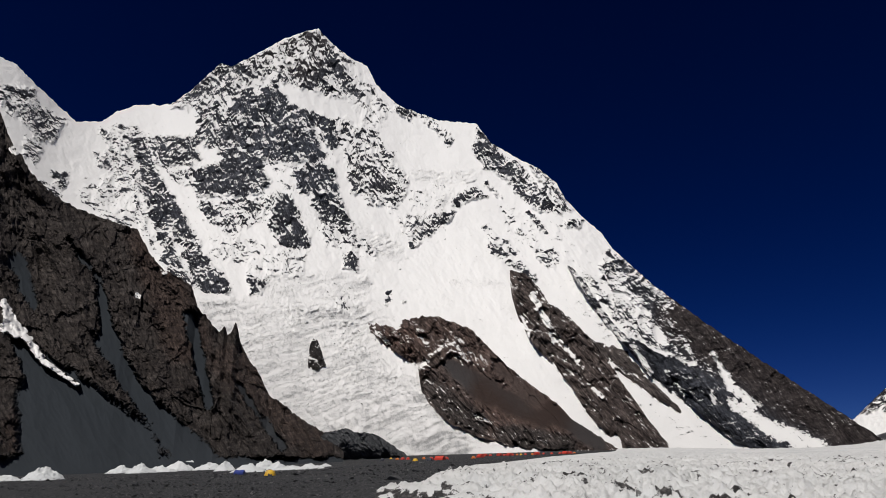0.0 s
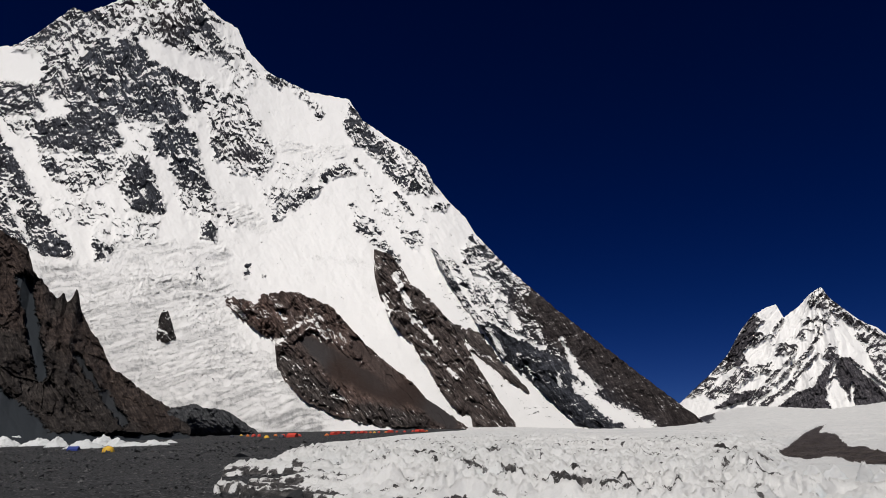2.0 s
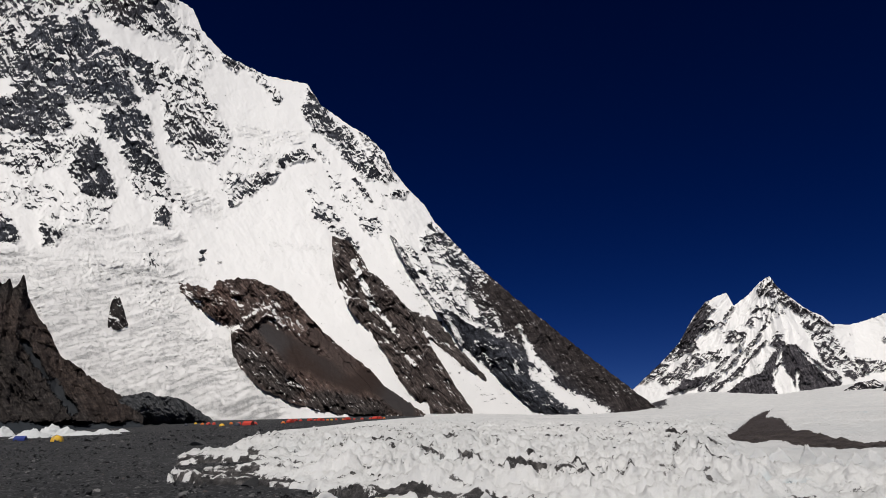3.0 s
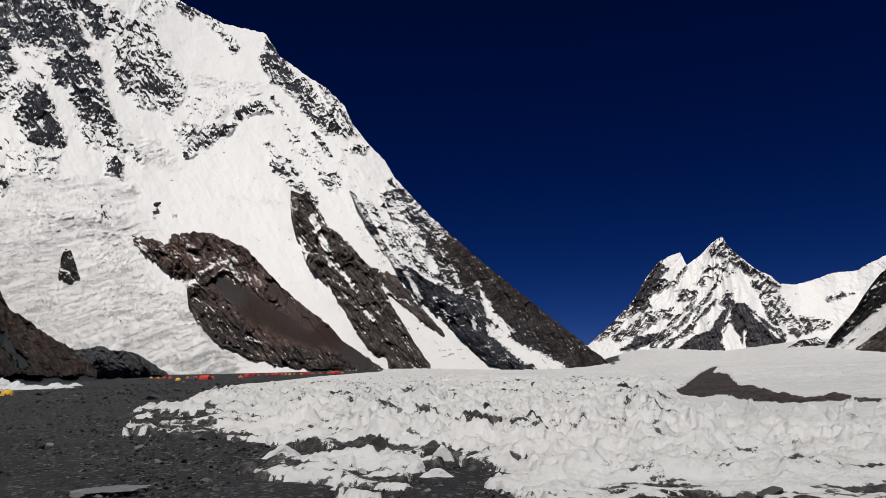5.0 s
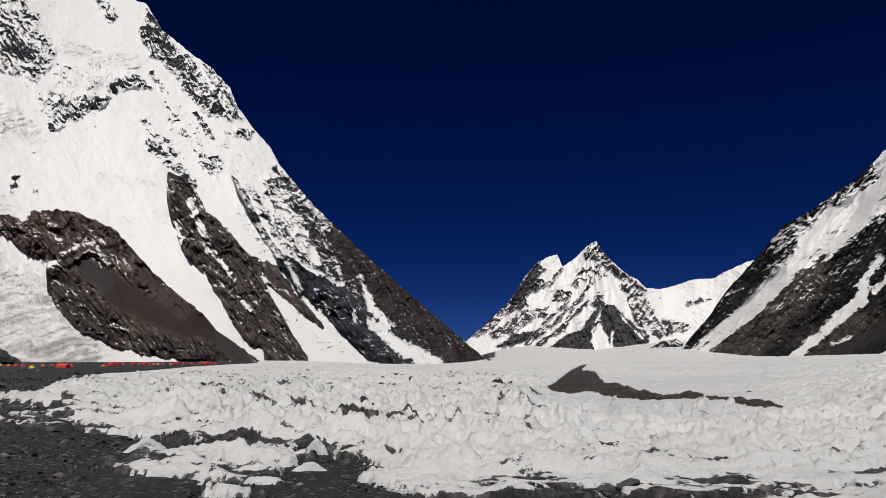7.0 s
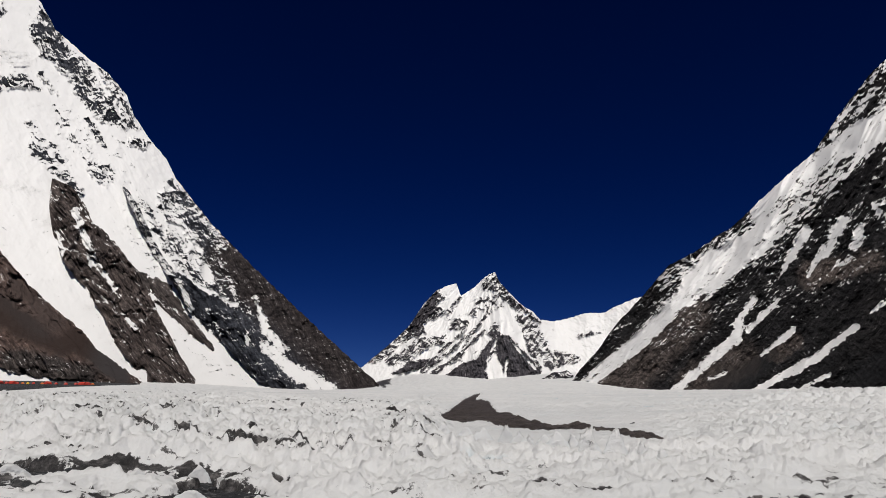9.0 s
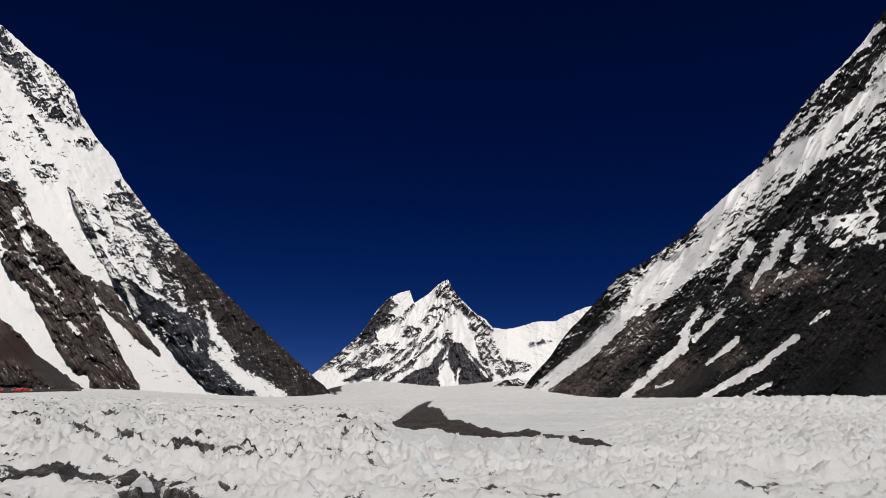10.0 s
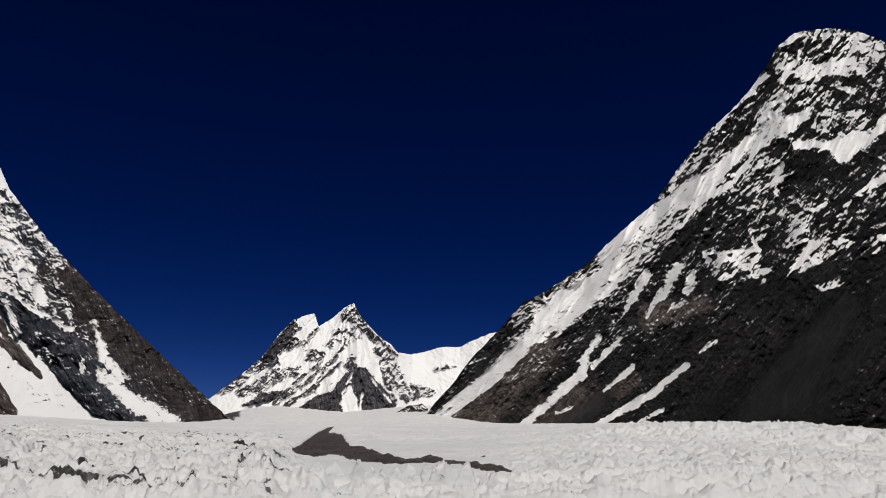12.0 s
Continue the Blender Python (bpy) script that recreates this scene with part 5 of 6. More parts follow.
SLOPE_FOOT = [(-35.1, 0.7, 190), (-25.3, 1.0, 210), (-16.0, 1.4, 250), (-7.5, 2.2, 330)]


def slope_face():
    az, A, E, V = grid_of(SLOPE_CREST, SLOPE_FOOT, 0.068, 310, 501, 0.35)
    rock = blank(A, E, 1.1, 502, 0.1)
    tone = blank(A, E, 0.3, 503)
    scree = blank(A, E, 0.0, 504, 0.35)
    blend_stroke(scree, -30.9, 10.4, -27.8, 6.4, 0.45, 1.55, 1)
    blend_stroke(scree, -27.9, 6.8, -24.4, 2.2, 1.82, 4.09, 1)
    blend_stroke(scree, -29.2, 6.3, -27.5, 2.3, 1.36, 2.27, 0.7)
    blend_stroke(scree, -25.2, 10.5, -23.2, 7.4, 0.82, 0.64, 0.9)
    blend_stroke(scree, -23.2, 7.4, -20.2, 4.4, 0.55, 0.91, 0.9)
    blend_stroke(scree, -20.2, 4.4, -18.0, 2.3, 0.91, 1.36, 0.9)
    blend_stroke(scree, -19.7, 12.6, -17.6, 6.1, 0.55, 0.41, 0.8)
    blend_stroke(scree, -31.7, 15.3, -30.2, 12.4, 0.64, 0.45, 0.7)
    blend_stroke(scree, -26.3, 14.4, -25.0, 10.5, 0.32, 0.64, 0.8)
    blend_stroke(scree, -28.8, 17.3, -26.1, 14.5, 0.23, 0.27, 0.6)
    blend_stroke(scree, -15.8, 7.8, -12.1, 3.3, 0.27, 0.36, 0.6)
    blend_stroke(scree, -34.9, 1.2, -7.9, 1.9, 1.18, 0.73, 1)
    blend_stroke(rock, -32.0, 12.3, -30.9, 10.4, 0.27, 0.41, 0)
    blend_stroke(rock, -31.6, 10.7, -30.6, 10.6, 0.45, 0.36, 0)
    blend_stroke(rock, -30.5, 10.4, -28.9, 8.6, 0.27, 0.27, 0)
    blend_stroke(rock, -28.9, 8.6, -26.6, 7.2, 0.23, 0.14, 0.05)
    blend_stroke(rock, -33.4, 22.7, -33.0, 22.5, 0.23, 0.18, 0.2)
    blend_stroke(rock, -22.1, 15.7, -21.8, 15.6, 0.14, 0.14, 0.2)
    blend_stroke(rock, -23.6, 13.8, -23.4, 13.7, 0.18, 0.14, 0.3)
    blend_stroke(rock, -31.7, 24.4, -32.0, 23.1, 0.18, 0.18, 0.95)
    blend_stroke(tone, -23.4, 17.7, -19.7, 10.9, 1.36, 1.82, 0.9)
    blend_stroke(tone, -16.7, 9.4, -9.6, 3.4, 1.36, 1.36, 0.75)
    blend_stroke(tone, -33.8, 21.1, -28.3, 14.2, 4.09, 4.09, 0.3)
    blend_stroke(tone, -28.8, 4.1, -26.6, 2.7, 1.82, 1.82, 0.9)
    s = smooth(0.3, 0.7, scree["v"]) * smooth(0.45, 0.75, rock["v"])
    snow = snow_cover(rock["v"] + 0.1, rock_pattern(A, E, ridged(A, E, 3, 511), 510, 35, 60, 1.4))
    R = across(SLOPE_FOOT, 2, A) + (across(SLOPE_CREST, 2, A) - across(SLOPE_FOOT, 2, A)) * V ** 0.8
    ribs = ridged((A + 0.65 * E) * 0.17, (E - 0.5 * A) * 0.06, 5, 521, 0.6)
    crags = facets((A + 0.5 * E) * 0.42, (E - 0.4 * A) * 0.3, 522, 5, 0.62)
    plain = 0.72 + 0.12 * fbm((A + 0.65 * E) * 0.2, (E - 0.5 * A) * 0.06, 2, 521)
    ribs = ribs + (plain - 0.1 - ribs) * 0.85 * s
    D = 105 * (ribs - 0.6) + 17 * crags * (1 - 0.95 * s) + 0.8 * fbm(A * 4, E * 4, 4, 523, 0.65) * (1 - 0.8 * s) - 5 * s
    R = R - D * smooth(0, 0.05, V)
    x, y, z = place(A, E, R)
    z[0] -= 15
    x, y, z, layers = with_back(x, y, z, {"snow": snow, "tone": tone["v"] * (1 - s), "scree": s}, A, E)
    return sheet("rock_face", x, y, z, SLOPE, slope, **layers)


slope_face()


# ---- a grey mound of rubble at the foot of the icefall ----
spur("rubble_mound", "", slope,
     [(-9.8, 3.6), (-9.0, 4.4), (-8.2, 4.5), (-7.4, 4.7), (-6.4, 4.4), (-5.4, 4.3), (-4.5, 3.9), (-3.6, 3.2), (-2.4, 2.6)], [(-9.7, 2.5), (-6.2, 2.4), (-2.4, 2.4)], RUBBLE, 11, 560, step=0.05, rows=60, tone=0.0, jag=0.3, scree=0.55, distance=lambda A, E: 440 + 0 * A)


# ---- things on the moraine ----
def on_ground(bearing, elevation):
    """The point of the ground that the eye sees in that direction."""
    r = np.geomspace(5, 330, 4000)
    a = radians(bearing)
    z = ground_height(r * math.sin(a), r * math.cos(a))
    seen = np.nonzero(np.degrees(np.arctan2(z - EYE, r)) >= elevation)[0]
    k = seen[0] if len(seen) else np.argmax(np.arctan2(z - EYE, r))
    return Vector((r[k] * math.sin(a), r[k] * math.cos(a), z[k]))


FABRICS = {n: plain_material(n + "_tent_fabric", c, 0.6, 0.15, 1.5) for n, c in (("red", (0.55, 0.05, 0.03)), ("orange", (0.65, 0.16, 0.02)), ("yellow", (0.75, 0.45, 0.03)), ("blue", (0.02, 0.04, 0.22)), ("dark", (0.03, 0.035, 0.05)), ("white", (0.7, 0.68, 0.65)))}
POLE = plain_material("tent_pole", (0.25, 0.25, 0.26), 0.4)


def dome(bm, length, width, height, power=1.0, n=18, m=7):
    rings = []
    for j in range(m):
        t = j / (m - 1) * math.pi / 2
        c, h = math.cos(t) ** power, math.sin(t)
        rings.append([bm.verts.new((length / 2 * c * math.cos(2 * math.pi * k / n), width / 2 * c * math.sin(2 * math.pi * k / n), height * h)) for k in range(n)] if j < m - 1 else [bm.verts.new((0, 0, height))])
    for j in range(m - 2):
        for k in range(n):
            bm.faces.new((rings[j][k], rings[j][(k + 1) % n], rings[j + 1][(k + 1) % n], rings[j + 1][k]))
    for k in range(n):
        bm.faces.new((rings[-2][k], rings[-2][(k + 1) % n], rings[-1][0]))


def tube(bm, points, radius, n=6):
    last = None
    for i, p in enumerate(points):
        p = Vector(p)
        d = (Vector(points[min(i + 1, len(points) - 1)]) - Vector(points[max(i - 1, 0)])).normalized()
        side = d.cross((0, 0, 1)) if abs(d.z) < 0.95 else d.cross((1, 0, 0))
        side.normalize()
        up = side.cross(d)
        ring = [bm.verts.new(p + radius * (math.cos(2 * math.pi * k / n) * side + math.sin(2 * math.pi * k / n) * up)) for k in range(n)]
        if last:
            for k in range(n):
                bm.faces.new((last[k], last[(k + 1) % n], ring[(k + 1) % n], ring[k]))
        last = ring


def dome_tent(colour, length=2.6, width=2.1, height=1.35):
    tent = tagged(new("tent"), f"{colour} dome tent pitched on grey moraine gravel", "tent", "tents of the camp")
    bm = bmesh.new()
    dome(bm, length, width, height, 0.8)
    part("fly", bm, FABRICS[colour], tent)
    for s in (-1, 1):
        bm = bmesh.new()
        tube(bm, [(s * -length / 2 * math.cos(t) * 0.75, -width / 2 * math.cos(t) * 0.75, 0.03 + (height + 0.02) * math.sin(t)) for t in np.linspace(0, math.pi, 13)], 0.025)
        part("pole", bm, POLE, tent)
    bm = bmesh.new()
    v = [bm.verts.new((0.5 * math.cos(t) - 0.1, -width / 2 * (0.98 - 0.5 * math.sin(t) ** 2) - 0.04, 0.95 * math.sin(t))) for t in np.linspace(0, math.pi, 9)]
    bm.faces.new(v)
    part("door", bm, FABRICS["dark"], tent, "dark zipped tent door")
    return tent


def ridge_tent(colour, length=4.2, width=2.8, height=1.9):
    tent = tagged(new("tent"), f"{colour} ridge mess tent on grey moraine gravel", "tent", "tents of the camp")
    bm = bmesh.new()
    wall = 0.45 * height
    ends = []
    for i in range(7):
        x = -length / 2 + length * i / 6
        sag = 0.08 * math.sin(math.pi * i / 6)
        ends.append([bm.verts.new((x, y, z)) for y, z in ((-width / 2, 0), (-width / 2 * 0.97, wall), (-width / 4, (wall + height) / 2 - sag), (0, height - sag), (width / 4, (wall + height) / 2 - sag), (width / 2 * 0.97, wall), (width / 2, 0))])
    for a, b in zip(ends, ends[1:]):
        for k in range(6):
            bm.faces.new((a[k], a[k + 1], b[k + 1], b[k]))
    bm.faces.new(ends[0]), bm.faces.new(ends[-1][::-1])
    part("canvas", bm, FABRICS[colour], tent)
    for s in (-1, 1):
        bm = bmesh.new()
        tube(bm, [(s * (length / 2 + 0.03), 0, 0), (s * (length / 2 + 0.03), 0, height + 0.1)], 0.03)
        part("pole", bm, POLE, tent)
    bm = bmesh.new()
    bm.faces.new([bm.verts.new(p) for p in ((length / 2 + 0.02, -0.5, 0), (length / 2 + 0.02, 0.5, 0), (length / 2 + 0.02, 0.3, height * 0.75), (length / 2 + 0.02, -0.3, height * 0.75))])
    part("door", bm, FABRICS["dark"], tent, "dark tent door flap")
    return tent


first = {}


def pitch(kind, colour, bearing, elevation, turn, scale=1.0):
    """Pitches a tent: the first of a kind is built, the rest are copies."""
    p = on_ground(bearing, elevation)
    m = Matrix.Translation(p) @ Matrix.Rotation(radians(turn), 4, "Z") @ Matrix.Diagonal((scale, scale, scale, 1))
    key = (kind, colour)
    if key not in first:
        first[key] = dome_tent(colour) if kind == "dome" else ridge_tent(colour)
        first[key].matrix_basis = m
    else:
        copy_thing(first[key], Matrix.Translation(p) @ Matrix.Rotation(radians(turn), 4, "Z"))


pitch("dome", "dark", -4.61, 2.32, 60, 0.60)
pitch("dome", "yellow", -3.97, 2.44, 151, 0.52)
pitch("dome", "orange", -3.50, 2.40, 139, 0.52)
pitch("dome", "red", -3.07, 2.40, 33, 0.60)
pitch("dome", "red", -2.68, 2.40, 94, 0.52)
pitch("dome", "yellow", -2.13, 2.28, 154, 0.90)
pitch("dome", "orange", -1.48, 2.44, 121, 0.60)
pitch("dome", "red", -0.93, 2.40, 160, 0.52)
pitch("ridge", "red", -0.24, 2.36, 148, 0.60)
pitch("dome", "red", 0.23, 2.40, 16, 0.52)
pitch("dome", "dark", -1.05, 2.32, 155, 0.52)
pitch("dome", "orange", 2.30, 2.48, 3, 0.52)
pitch("ridge", "red", 2.81, 2.56, 120, 0.52)
pitch("ridge", "red", 3.20, 2.64, 66, 0.60)
pitch("dome", "red", 3.59, 2.68, 141, 0.60)
pitch("ridge", "red", 4.27, 2.80, 59, 0.60)
pitch("dome", "red", 4.66, 2.80, 49, 0.60)
pitch("ridge", "red", 5.00, 2.84, 120, 0.60)
pitch("dome", "red", 5.26, 2.84, 138, 0.60)
pitch("dome", "orange", 5.60, 2.88, 140, 0.60)
pitch("dome", "yellow", 5.90, 2.92, 121, 0.60)
pitch("dome", "red", 6.24, 2.91, 101, 0.68)
pitch("dome", "orange", 6.76, 2.99, 163, 0.68)
pitch("ridge", "red", 7.10, 3.03, 38, 0.68)
pitch("dome", "red", 7.61, 3.03, 59, 0.75)
pitch("dome", "red", 8.20, 3.06, 162, 0.75)
pitch("dome", "red", 8.83, 3.10, 38, 0.75)
pitch("ridge", "red", 9.22, 3.13, 133, 0.75)
pitch("ridge", "red", 9.55, 3.13, 99, 0.75)
pitch("dome", "orange", 9.89, 3.13, 3, 0.75)
pitch("ridge", "blue", -15.04, 1.30, 171, 0.33)
pitch("dome", "yellow", -12.86, 1.22, 16, 0.42)

# lumps of clean ice on the moraine beside the dark slope
LUMP_ICE = ice_material("clean_ice")


def ice_lump(bearing, elevation, width, height, seed):
    p = on_ground(bearing, elevation)
    n = 44
    u, v = np.meshgrid(np.linspace(-1, 1, n), np.linspace(-1, 1, n))
    d = np.hypot(u, v)
    peaks = ridged(u * 1.3 + seed, v * 1.3, 4, seed, 0.55)
    h = 0.72 * height * np.clip(1 - d ** 1.6, -0.15, 1) * (0.35 + 0.9 * peaks ** 2) + 0.05 * height * fbm(u * 5, v * 5, 3, seed + 1)
    a = radians(bearing)
    x, y = p.x + (u * math.cos(a) + 0.6 * v * math.sin(a)) * width / 2, p.y + (-u * math.sin(a) + 0.6 * v * math.cos(a)) * width / 2
    z = ground_height(x, y) + h - 0.05
    keep = (d[:-1, :-1] < 1.06)
    ob = sheet("ice_lump", x, y, z, LUMP_ICE, keep=keep, dirt=np.clip(0.5 - h / height * 2, 0, 0.6), blue=0.12 * np.ones_like(u))
    return tagged(ob, "white weathered ice lump lying on dark gravel", "ice", "ice lumps beside the slope")


ice_lump(-29.99, 0.78, 5.3, 1.3, 600)
ice_lump(-27.81, 0.86, 6.5, 2.8, 601)
ice_lump(-26.35, 1.31, 8.2, 2.0, 602)
ice_lump(-23.00, 1.34, 8.0, 2.6, 603)
ice_lump(-21.73, 1.35, 7.3, 2.9, 604)
ice_lump(-20.43, 1.43, 7.6, 2.2, 605)
ice_lump(-19.31, 1.52, 9.1, 3.3, 606)
ice_lump(-18.56, 1.68, 8.5, 4.1, 607)
ice_lump(-17.19, 1.61, 8.9, 2.6, 608)
ice_lump(-16.09, 1.54, 4.8, 2.6, 609)
ice_lump(-14.41, 1.47, 6.4, 1.9, 610)
ice_lump(-13.29, 1.64, 5.5, 2.9, 611)
ice_lump(-12.40, 1.64, 4.3, 2.1, 612)
ice_lump(-11.38, 1.65, 6.8, 1.2, 613)
ice_lump(-9.94, 1.73, 5.6, 1.4, 614)
ice_lump(-8.90, 1.90, 3.4, 1.0, 615)


def ice_fin(bearing, elevation, width, height, lean, seed):
    """A thin blade of ice that stands up out of the glacier, jagged along its crest."""
    p = on_ground(bearing, elevation)
    n = 36
    u, v = np.meshgrid(np.linspace(-1, 1, n), np.linspace(-1, 1, n))
    crest = np.clip(1 - np.abs(u - 0.25 * lean) ** 1.4, 0, 1) * (0.7 + 0.45 * ridged(u * 1.6 + seed, u * 0, 3, seed, 0.6))
    blade = np.clip(1 - np.abs(v + 0.3 * lean * crest) / (0.25 + 0.55 * (1 - crest)), 0, 1) ** 0.8
    h = 1.1 * height * crest * blade + 0.08 * height * facets(u * 2.5, v * 2.5, seed + 1, 2)
    a = radians(bearing) + 0.5 * lean
    x, y = p.x + (u * math.cos(a) + 0.55 * v * math.sin(a)) * width / 2, p.y + (-u * math.sin(a) + 0.55 * v * math.cos(a)) * width / 2
    z = ground_height(x, y) + h - 0.06
    ob = sheet("ice_fin", x, y, z, ICE, dirt=0 * u, blue=0.35 * (1 - crest) * blade)
    return tagged(ob, "sharp white ice blade standing up from the glacier", "ice", "ice blades on the glacier")


ice_fin(46.6, -2.65, 0.88, 0.99, -0.5, 700)
ice_fin(47.7, -2.56, 0.61, 0.60, 0.7, 701)
ice_fin(48.6, -2.56, 0.94, 0.98, -0.7, 702)
ice_fin(49.4, -2.48, 0.54, 0.55, 0.4, 703)
ice_fin(50.1, -2.62, 0.68, 0.67, 0.5, 704)
ice_fin(50.7, -2.92, 0.76, 0.66, -0.4, 705)
ice_fin(51.6, -2.98, 0.64, 0.65, 0.2, 706)
ice_fin(52.4, -1.85, 0.51, 0.53, 0.7, 707)
ice_fin(44.1, -1.63, 0.98, 0.69, -0.2, 708)
ice_fin(45.1, -1.55, 0.65, 0.57, 0.5, 709)
ice_fin(43.1, -1.63, 0.84, 0.59, -0.1, 710)
ice_fin(41.9, -1.70, 0.63, 0.55, 0.4, 711)
ice_fin(41.2, -1.46, 0.92, 0.62, 0.1, 712)
ice_fin(40.1, -1.37, 0.79, 0.74, 0.7, 713)
ice_fin(38.6, -1.03, 1.03, 0.61, -0.6, 714)
ice_fin(37.2, -0.94, 0.89, 0.59, -0.2, 715)
ice_fin(35.6, -0.76, 0.87, 0.67, -0.7, 716)
ice_fin(34.4, -0.83, 0.74, 0.49, -0.0, 717)
ice_fin(33.3, -0.65, 0.65, 0.48, -0.4, 718)
ice_fin(45.9, -2.03, 0.59, 0.72, 0.3, 719)
ice_fin(53.0, -3.03, 0.75, 0.55, 0.4, 720)
ice_fin(54.0, -3.09, 0.63, 0.49, 0.6, 721)
ice_fin(42.2, -3.15, 0.74, 0.42, -0.1, 722)
ice_fin(40.0, -3.00, 0.88, 0.38, 0.5, 723)
ice_fin(36.4, -2.75, 0.89, 0.38, 0.1, 724)
ice_fin(47.3, -3.88, 0.83, 0.40, 0.1, 725)
ice_fin(50.4, -4.27, 0.84, 0.35, -0.1, 726)
ice_fin(43.9, -3.92, 0.72, 0.33, -0.4, 727)
ice_fin(23.5, -0.29, 0.95, 0.58, -0.3, 728)
ice_fin(22.5, -0.37, 0.71, 0.66, 0.7, 729)
ice_fin(27.9, -0.43, 0.77, 0.56, -0.8, 730)
ice_fin(28.8, -0.27, 0.67, 0.54, -0.4, 731)
ice_fin(17.5, -3.82, 0.60, 0.38, 0.2, 732)
ice_fin(13.3, -3.72, 0.67, 0.29, 0.3, 733)
ice_fin(9.6, -3.87, 0.82, 0.28, 0.3, 734)
ice_fin(5.7, -3.35, 1.08, 0.29, -0.3, 735)
ice_fin(17.1, -5.03, 0.85, 0.21, 0.1, 736)

PUDDLE = plain_material("frozen_puddle", (0.075, 0.086, 0.105), 0.4, 0.8, 2.2)


def puddle(bearing, elevation, length, width):
    p = on_ground(bearing, elevation)
    bm = bmesh.new()
    ring = []
    for k in range(160):
        t = 2 * math.pi * k / 160
        w = 0.9 + 0.45 * noise.noise((2 * math.cos(t), 2 * math.sin(t), 3.1)) + 0.28 * noise.noise((7 * math.cos(t), 7 * math.sin(t), 5.1)) + 0.14 * noise.noise((22 * math.cos(t), 22 * math.sin(t), 1.1))
        x, y = p.x + length / 2 * w * math.cos(t), p.y + width / 2 * w * math.sin(t)
        ring.append(bm.verts.new((x, y, float(ground_height(np.array(x), np.array(y))) + 0.045)))
    bm.faces.new(ring)
    bmesh.ops.triangulate(bm, faces=bm.faces[:])
    return tagged(part("puddle", bm, PUDDLE, None), "grey frozen meltwater puddle among the stones", "puddle")


puddle(-6.11, -5.28, 1.3, 0.8)


def boulder(bearing, elevation, size, seed):
    p = on_ground(bearing, elevation)
    bm = stone_shape(seed, 3)
    for v in bm.verts:
        v.co = v.co * size * (1 + 0.08 * noise.noise(v.co * 3 + Vector((seed, 0, 0))))
    ob = part("boulder", bm, STONE, None)
    ob.matrix_basis = Matrix.Translation(p + Vector((0, 0, 0.25 * size))) @ Matrix.Rotation(seed * 1.7, 4, "Z")
    return tagged(ob, "dark angular boulder lying among ice and gravel", "boulder", "boulders on the moraine")


# loose stones of the moraine: the nearest as pieces, the rest as one mass
rng = np.random.default_rng(7)


def stone_shape(seed, detail=1):
    bm = bmesh.new()
    bmesh.ops.create_icosphere(bm, subdivisions=detail, radius=1.0)
    local = random.Random(seed)
    planes = [(Vector((local.uniform(-1, 1), local.uniform(-1, 1), local.uniform(-1, 1))).normalized(), local.uniform(0.45, 0.75)) for _ in range(7)]
    for v in bm.verts:
        for n, d in planes:
            over = v.co.dot(n) - d
            if over > 0:
                v.co -= n * over
        v.co = Vector((v.co.x * 1.3, v.co.y, v.co.z * 0.6))
    return bm


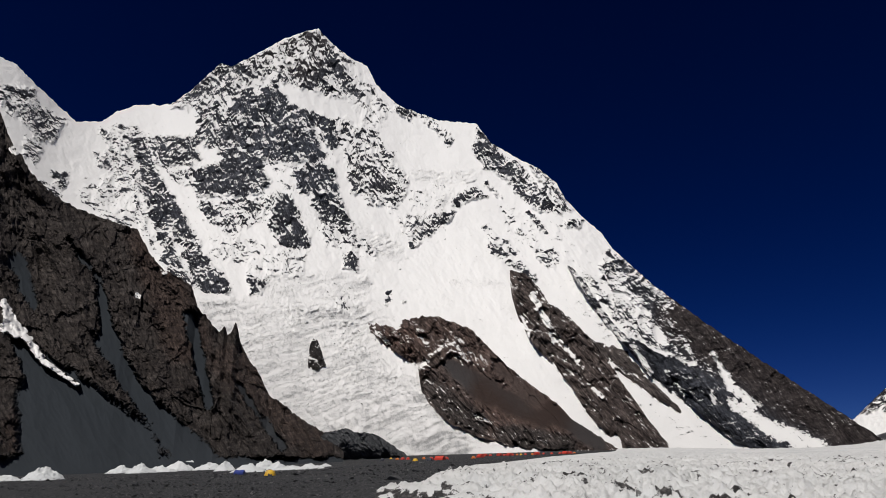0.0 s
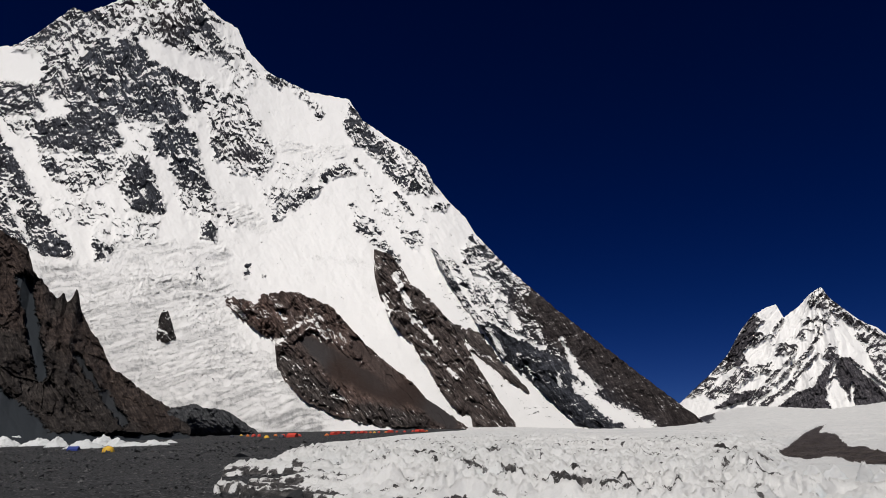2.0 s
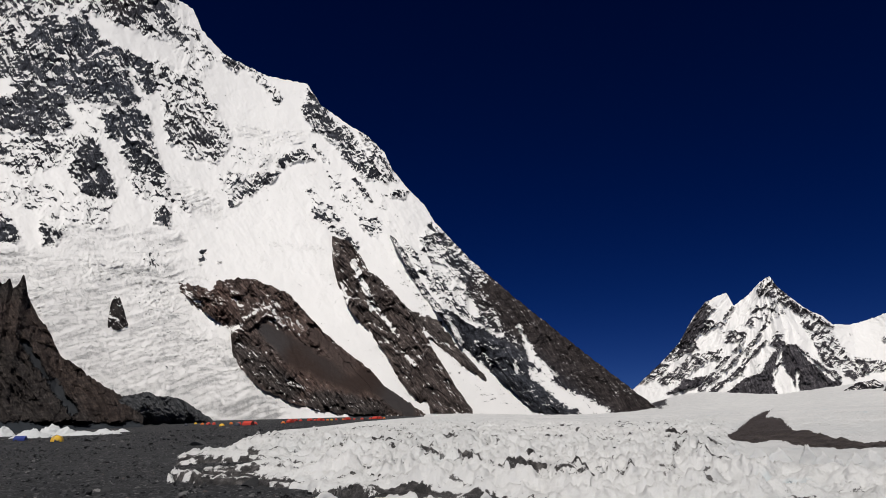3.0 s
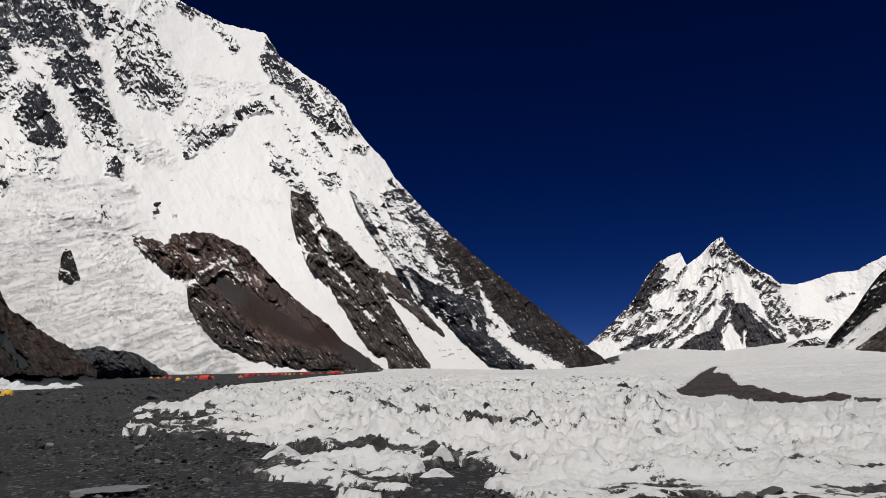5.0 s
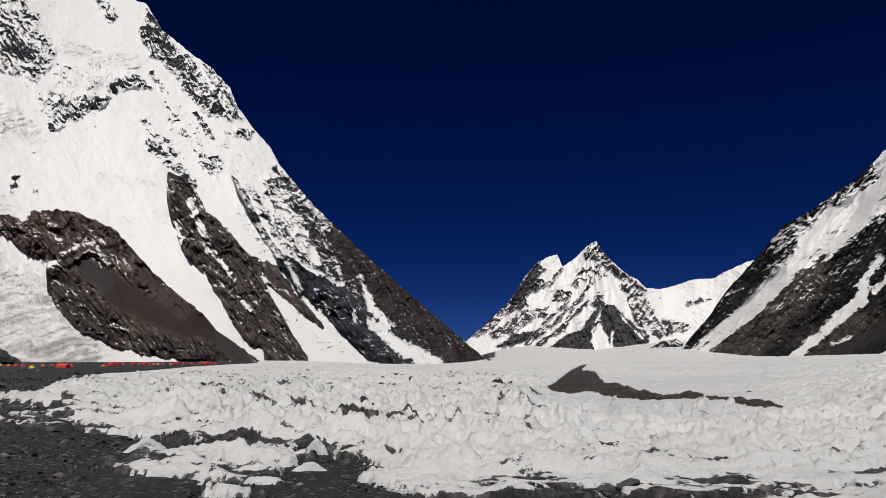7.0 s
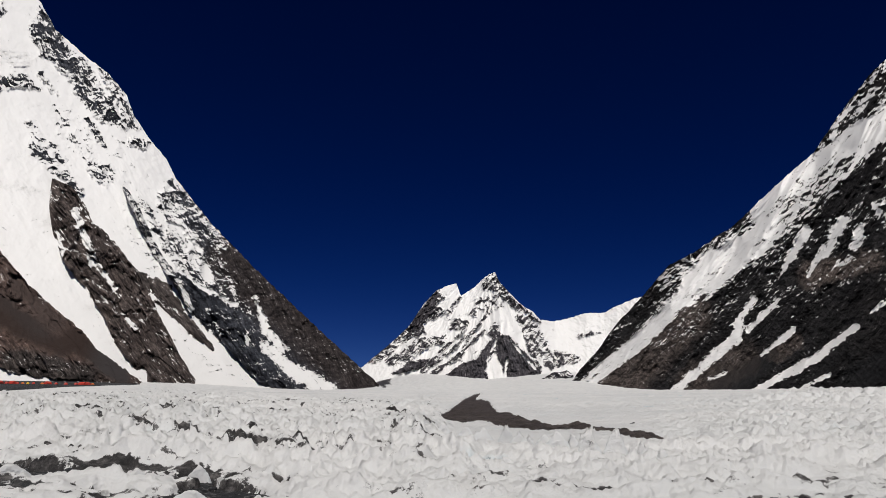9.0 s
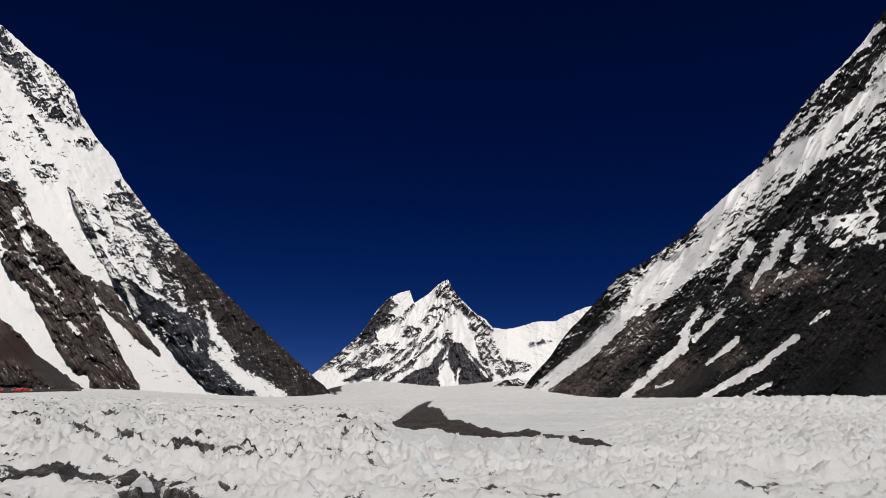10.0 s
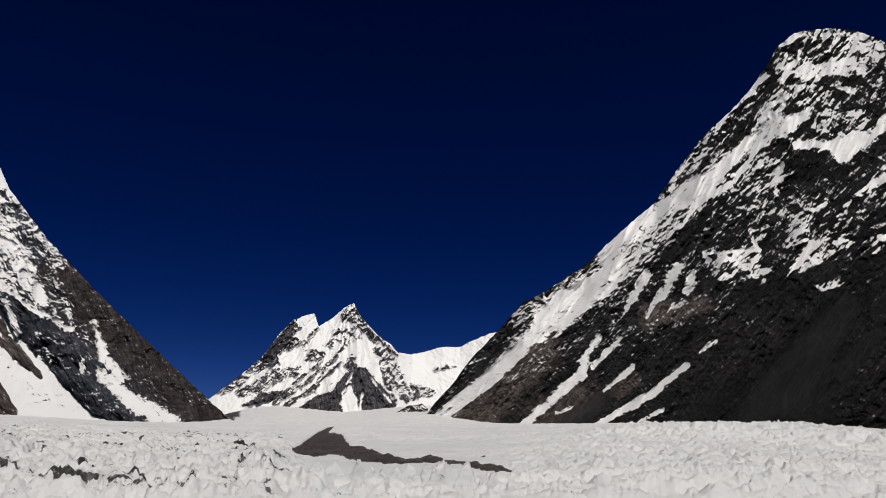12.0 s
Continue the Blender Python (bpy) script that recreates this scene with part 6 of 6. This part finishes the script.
def scatter(count, near, far, a0, a1):
    """Places on the bare moraine, few on the ice: x, y, ground height and distance."""
    a, r = np.radians(rng.uniform(a0, a1, count * 5)), near * (far / near) ** rng.uniform(0, 1, count * 5)
    x, y = r * np.sin(a), r * np.cos(a)
    bare = (ice_amount(x, y)[0] < 0.05) | (rng.uniform(0, 1, count * 5) < np.where(r < 30, 0.3, 0.1))
    return np.stack([x, y, ground_height(x, y), r], 1)[bare][:count].tolist()


shapes = []
for k in range(8):
    bm = stone_shape(40 + k, 2)
    me = bpy.data.meshes.new("stone")
    bm.to_mesh(me)
    bm.free()
    me.materials.append(STONE)
    shapes.append(me)
for i, (x, y, z, r) in enumerate(scatter(300, 7.5, 22, -14, 62)):
    s = float(np.clip(rng.lognormal(-3.45, 0.4), 0.02, 0.10))
    ob = new("stone", shapes[i % 8])
    ob.parent = ground
    ob.matrix_basis = Matrix.Translation((x, y, z + 0.2 * s)) @ Euler((rng.uniform(-0.5, 0.5), rng.uniform(-0.5, 0.5), rng.uniform(0, 6.3))).to_matrix().to_4x4() @ Matrix.Diagonal((s, s, s, 1))

verts, faces, base_index = [], [], 0
templates = []
for k in range(10):
    bm = stone_shape(90 + k, 1)
    bm.verts.index_update()
    templates.append((np.array([v.co[:] for v in bm.verts]), np.array([[v.index for v in f.verts] for f in bm.faces])))
    bm.free()
for i, (x, y, z, r) in enumerate(scatter(30000, 7, 150, -34, 62)):
    s = float(np.clip(rng.lognormal(-3.9, 0.6) * (0.8 + r / 55), 0.012, 0.36))
    vs, fs = templates[i % 10]
    turn = np.array(Euler((rng.uniform(-0.6, 0.6), rng.uniform(-0.6, 0.6), rng.uniform(0, 6.3))).to_matrix())
    verts.append(vs @ turn.T * s + (x, y, z + 0.15 * s))
    faces.append(fs + base_index)
    base_index += len(vs)
me = bpy.data.meshes.new("rubble")
me.from_pydata(np.concatenate(verts).tolist(), [], np.concatenate(faces).tolist())
me.materials.append(STONE)
tagged(new("rubble", me), "loose dark grey angular stones strewn over the moraine", "stones", kind="stuff")

boulder(0.22, -1.94, 0.28, 3)
boulder(41.06, -6.31, 0.22, 4)
boulder(14.40, -5.57, 0.12, 5)
boulder(4.28, -5.46, 0.10, 6)
boulder(-9.60, -2.11, 0.2, 7)
boulder(-8.11, -5.60, 0.12, 8)
boulder(-3.60, 0.93, 0.5, 9)
boulder(8.98, -3.19, 0.16, 10)
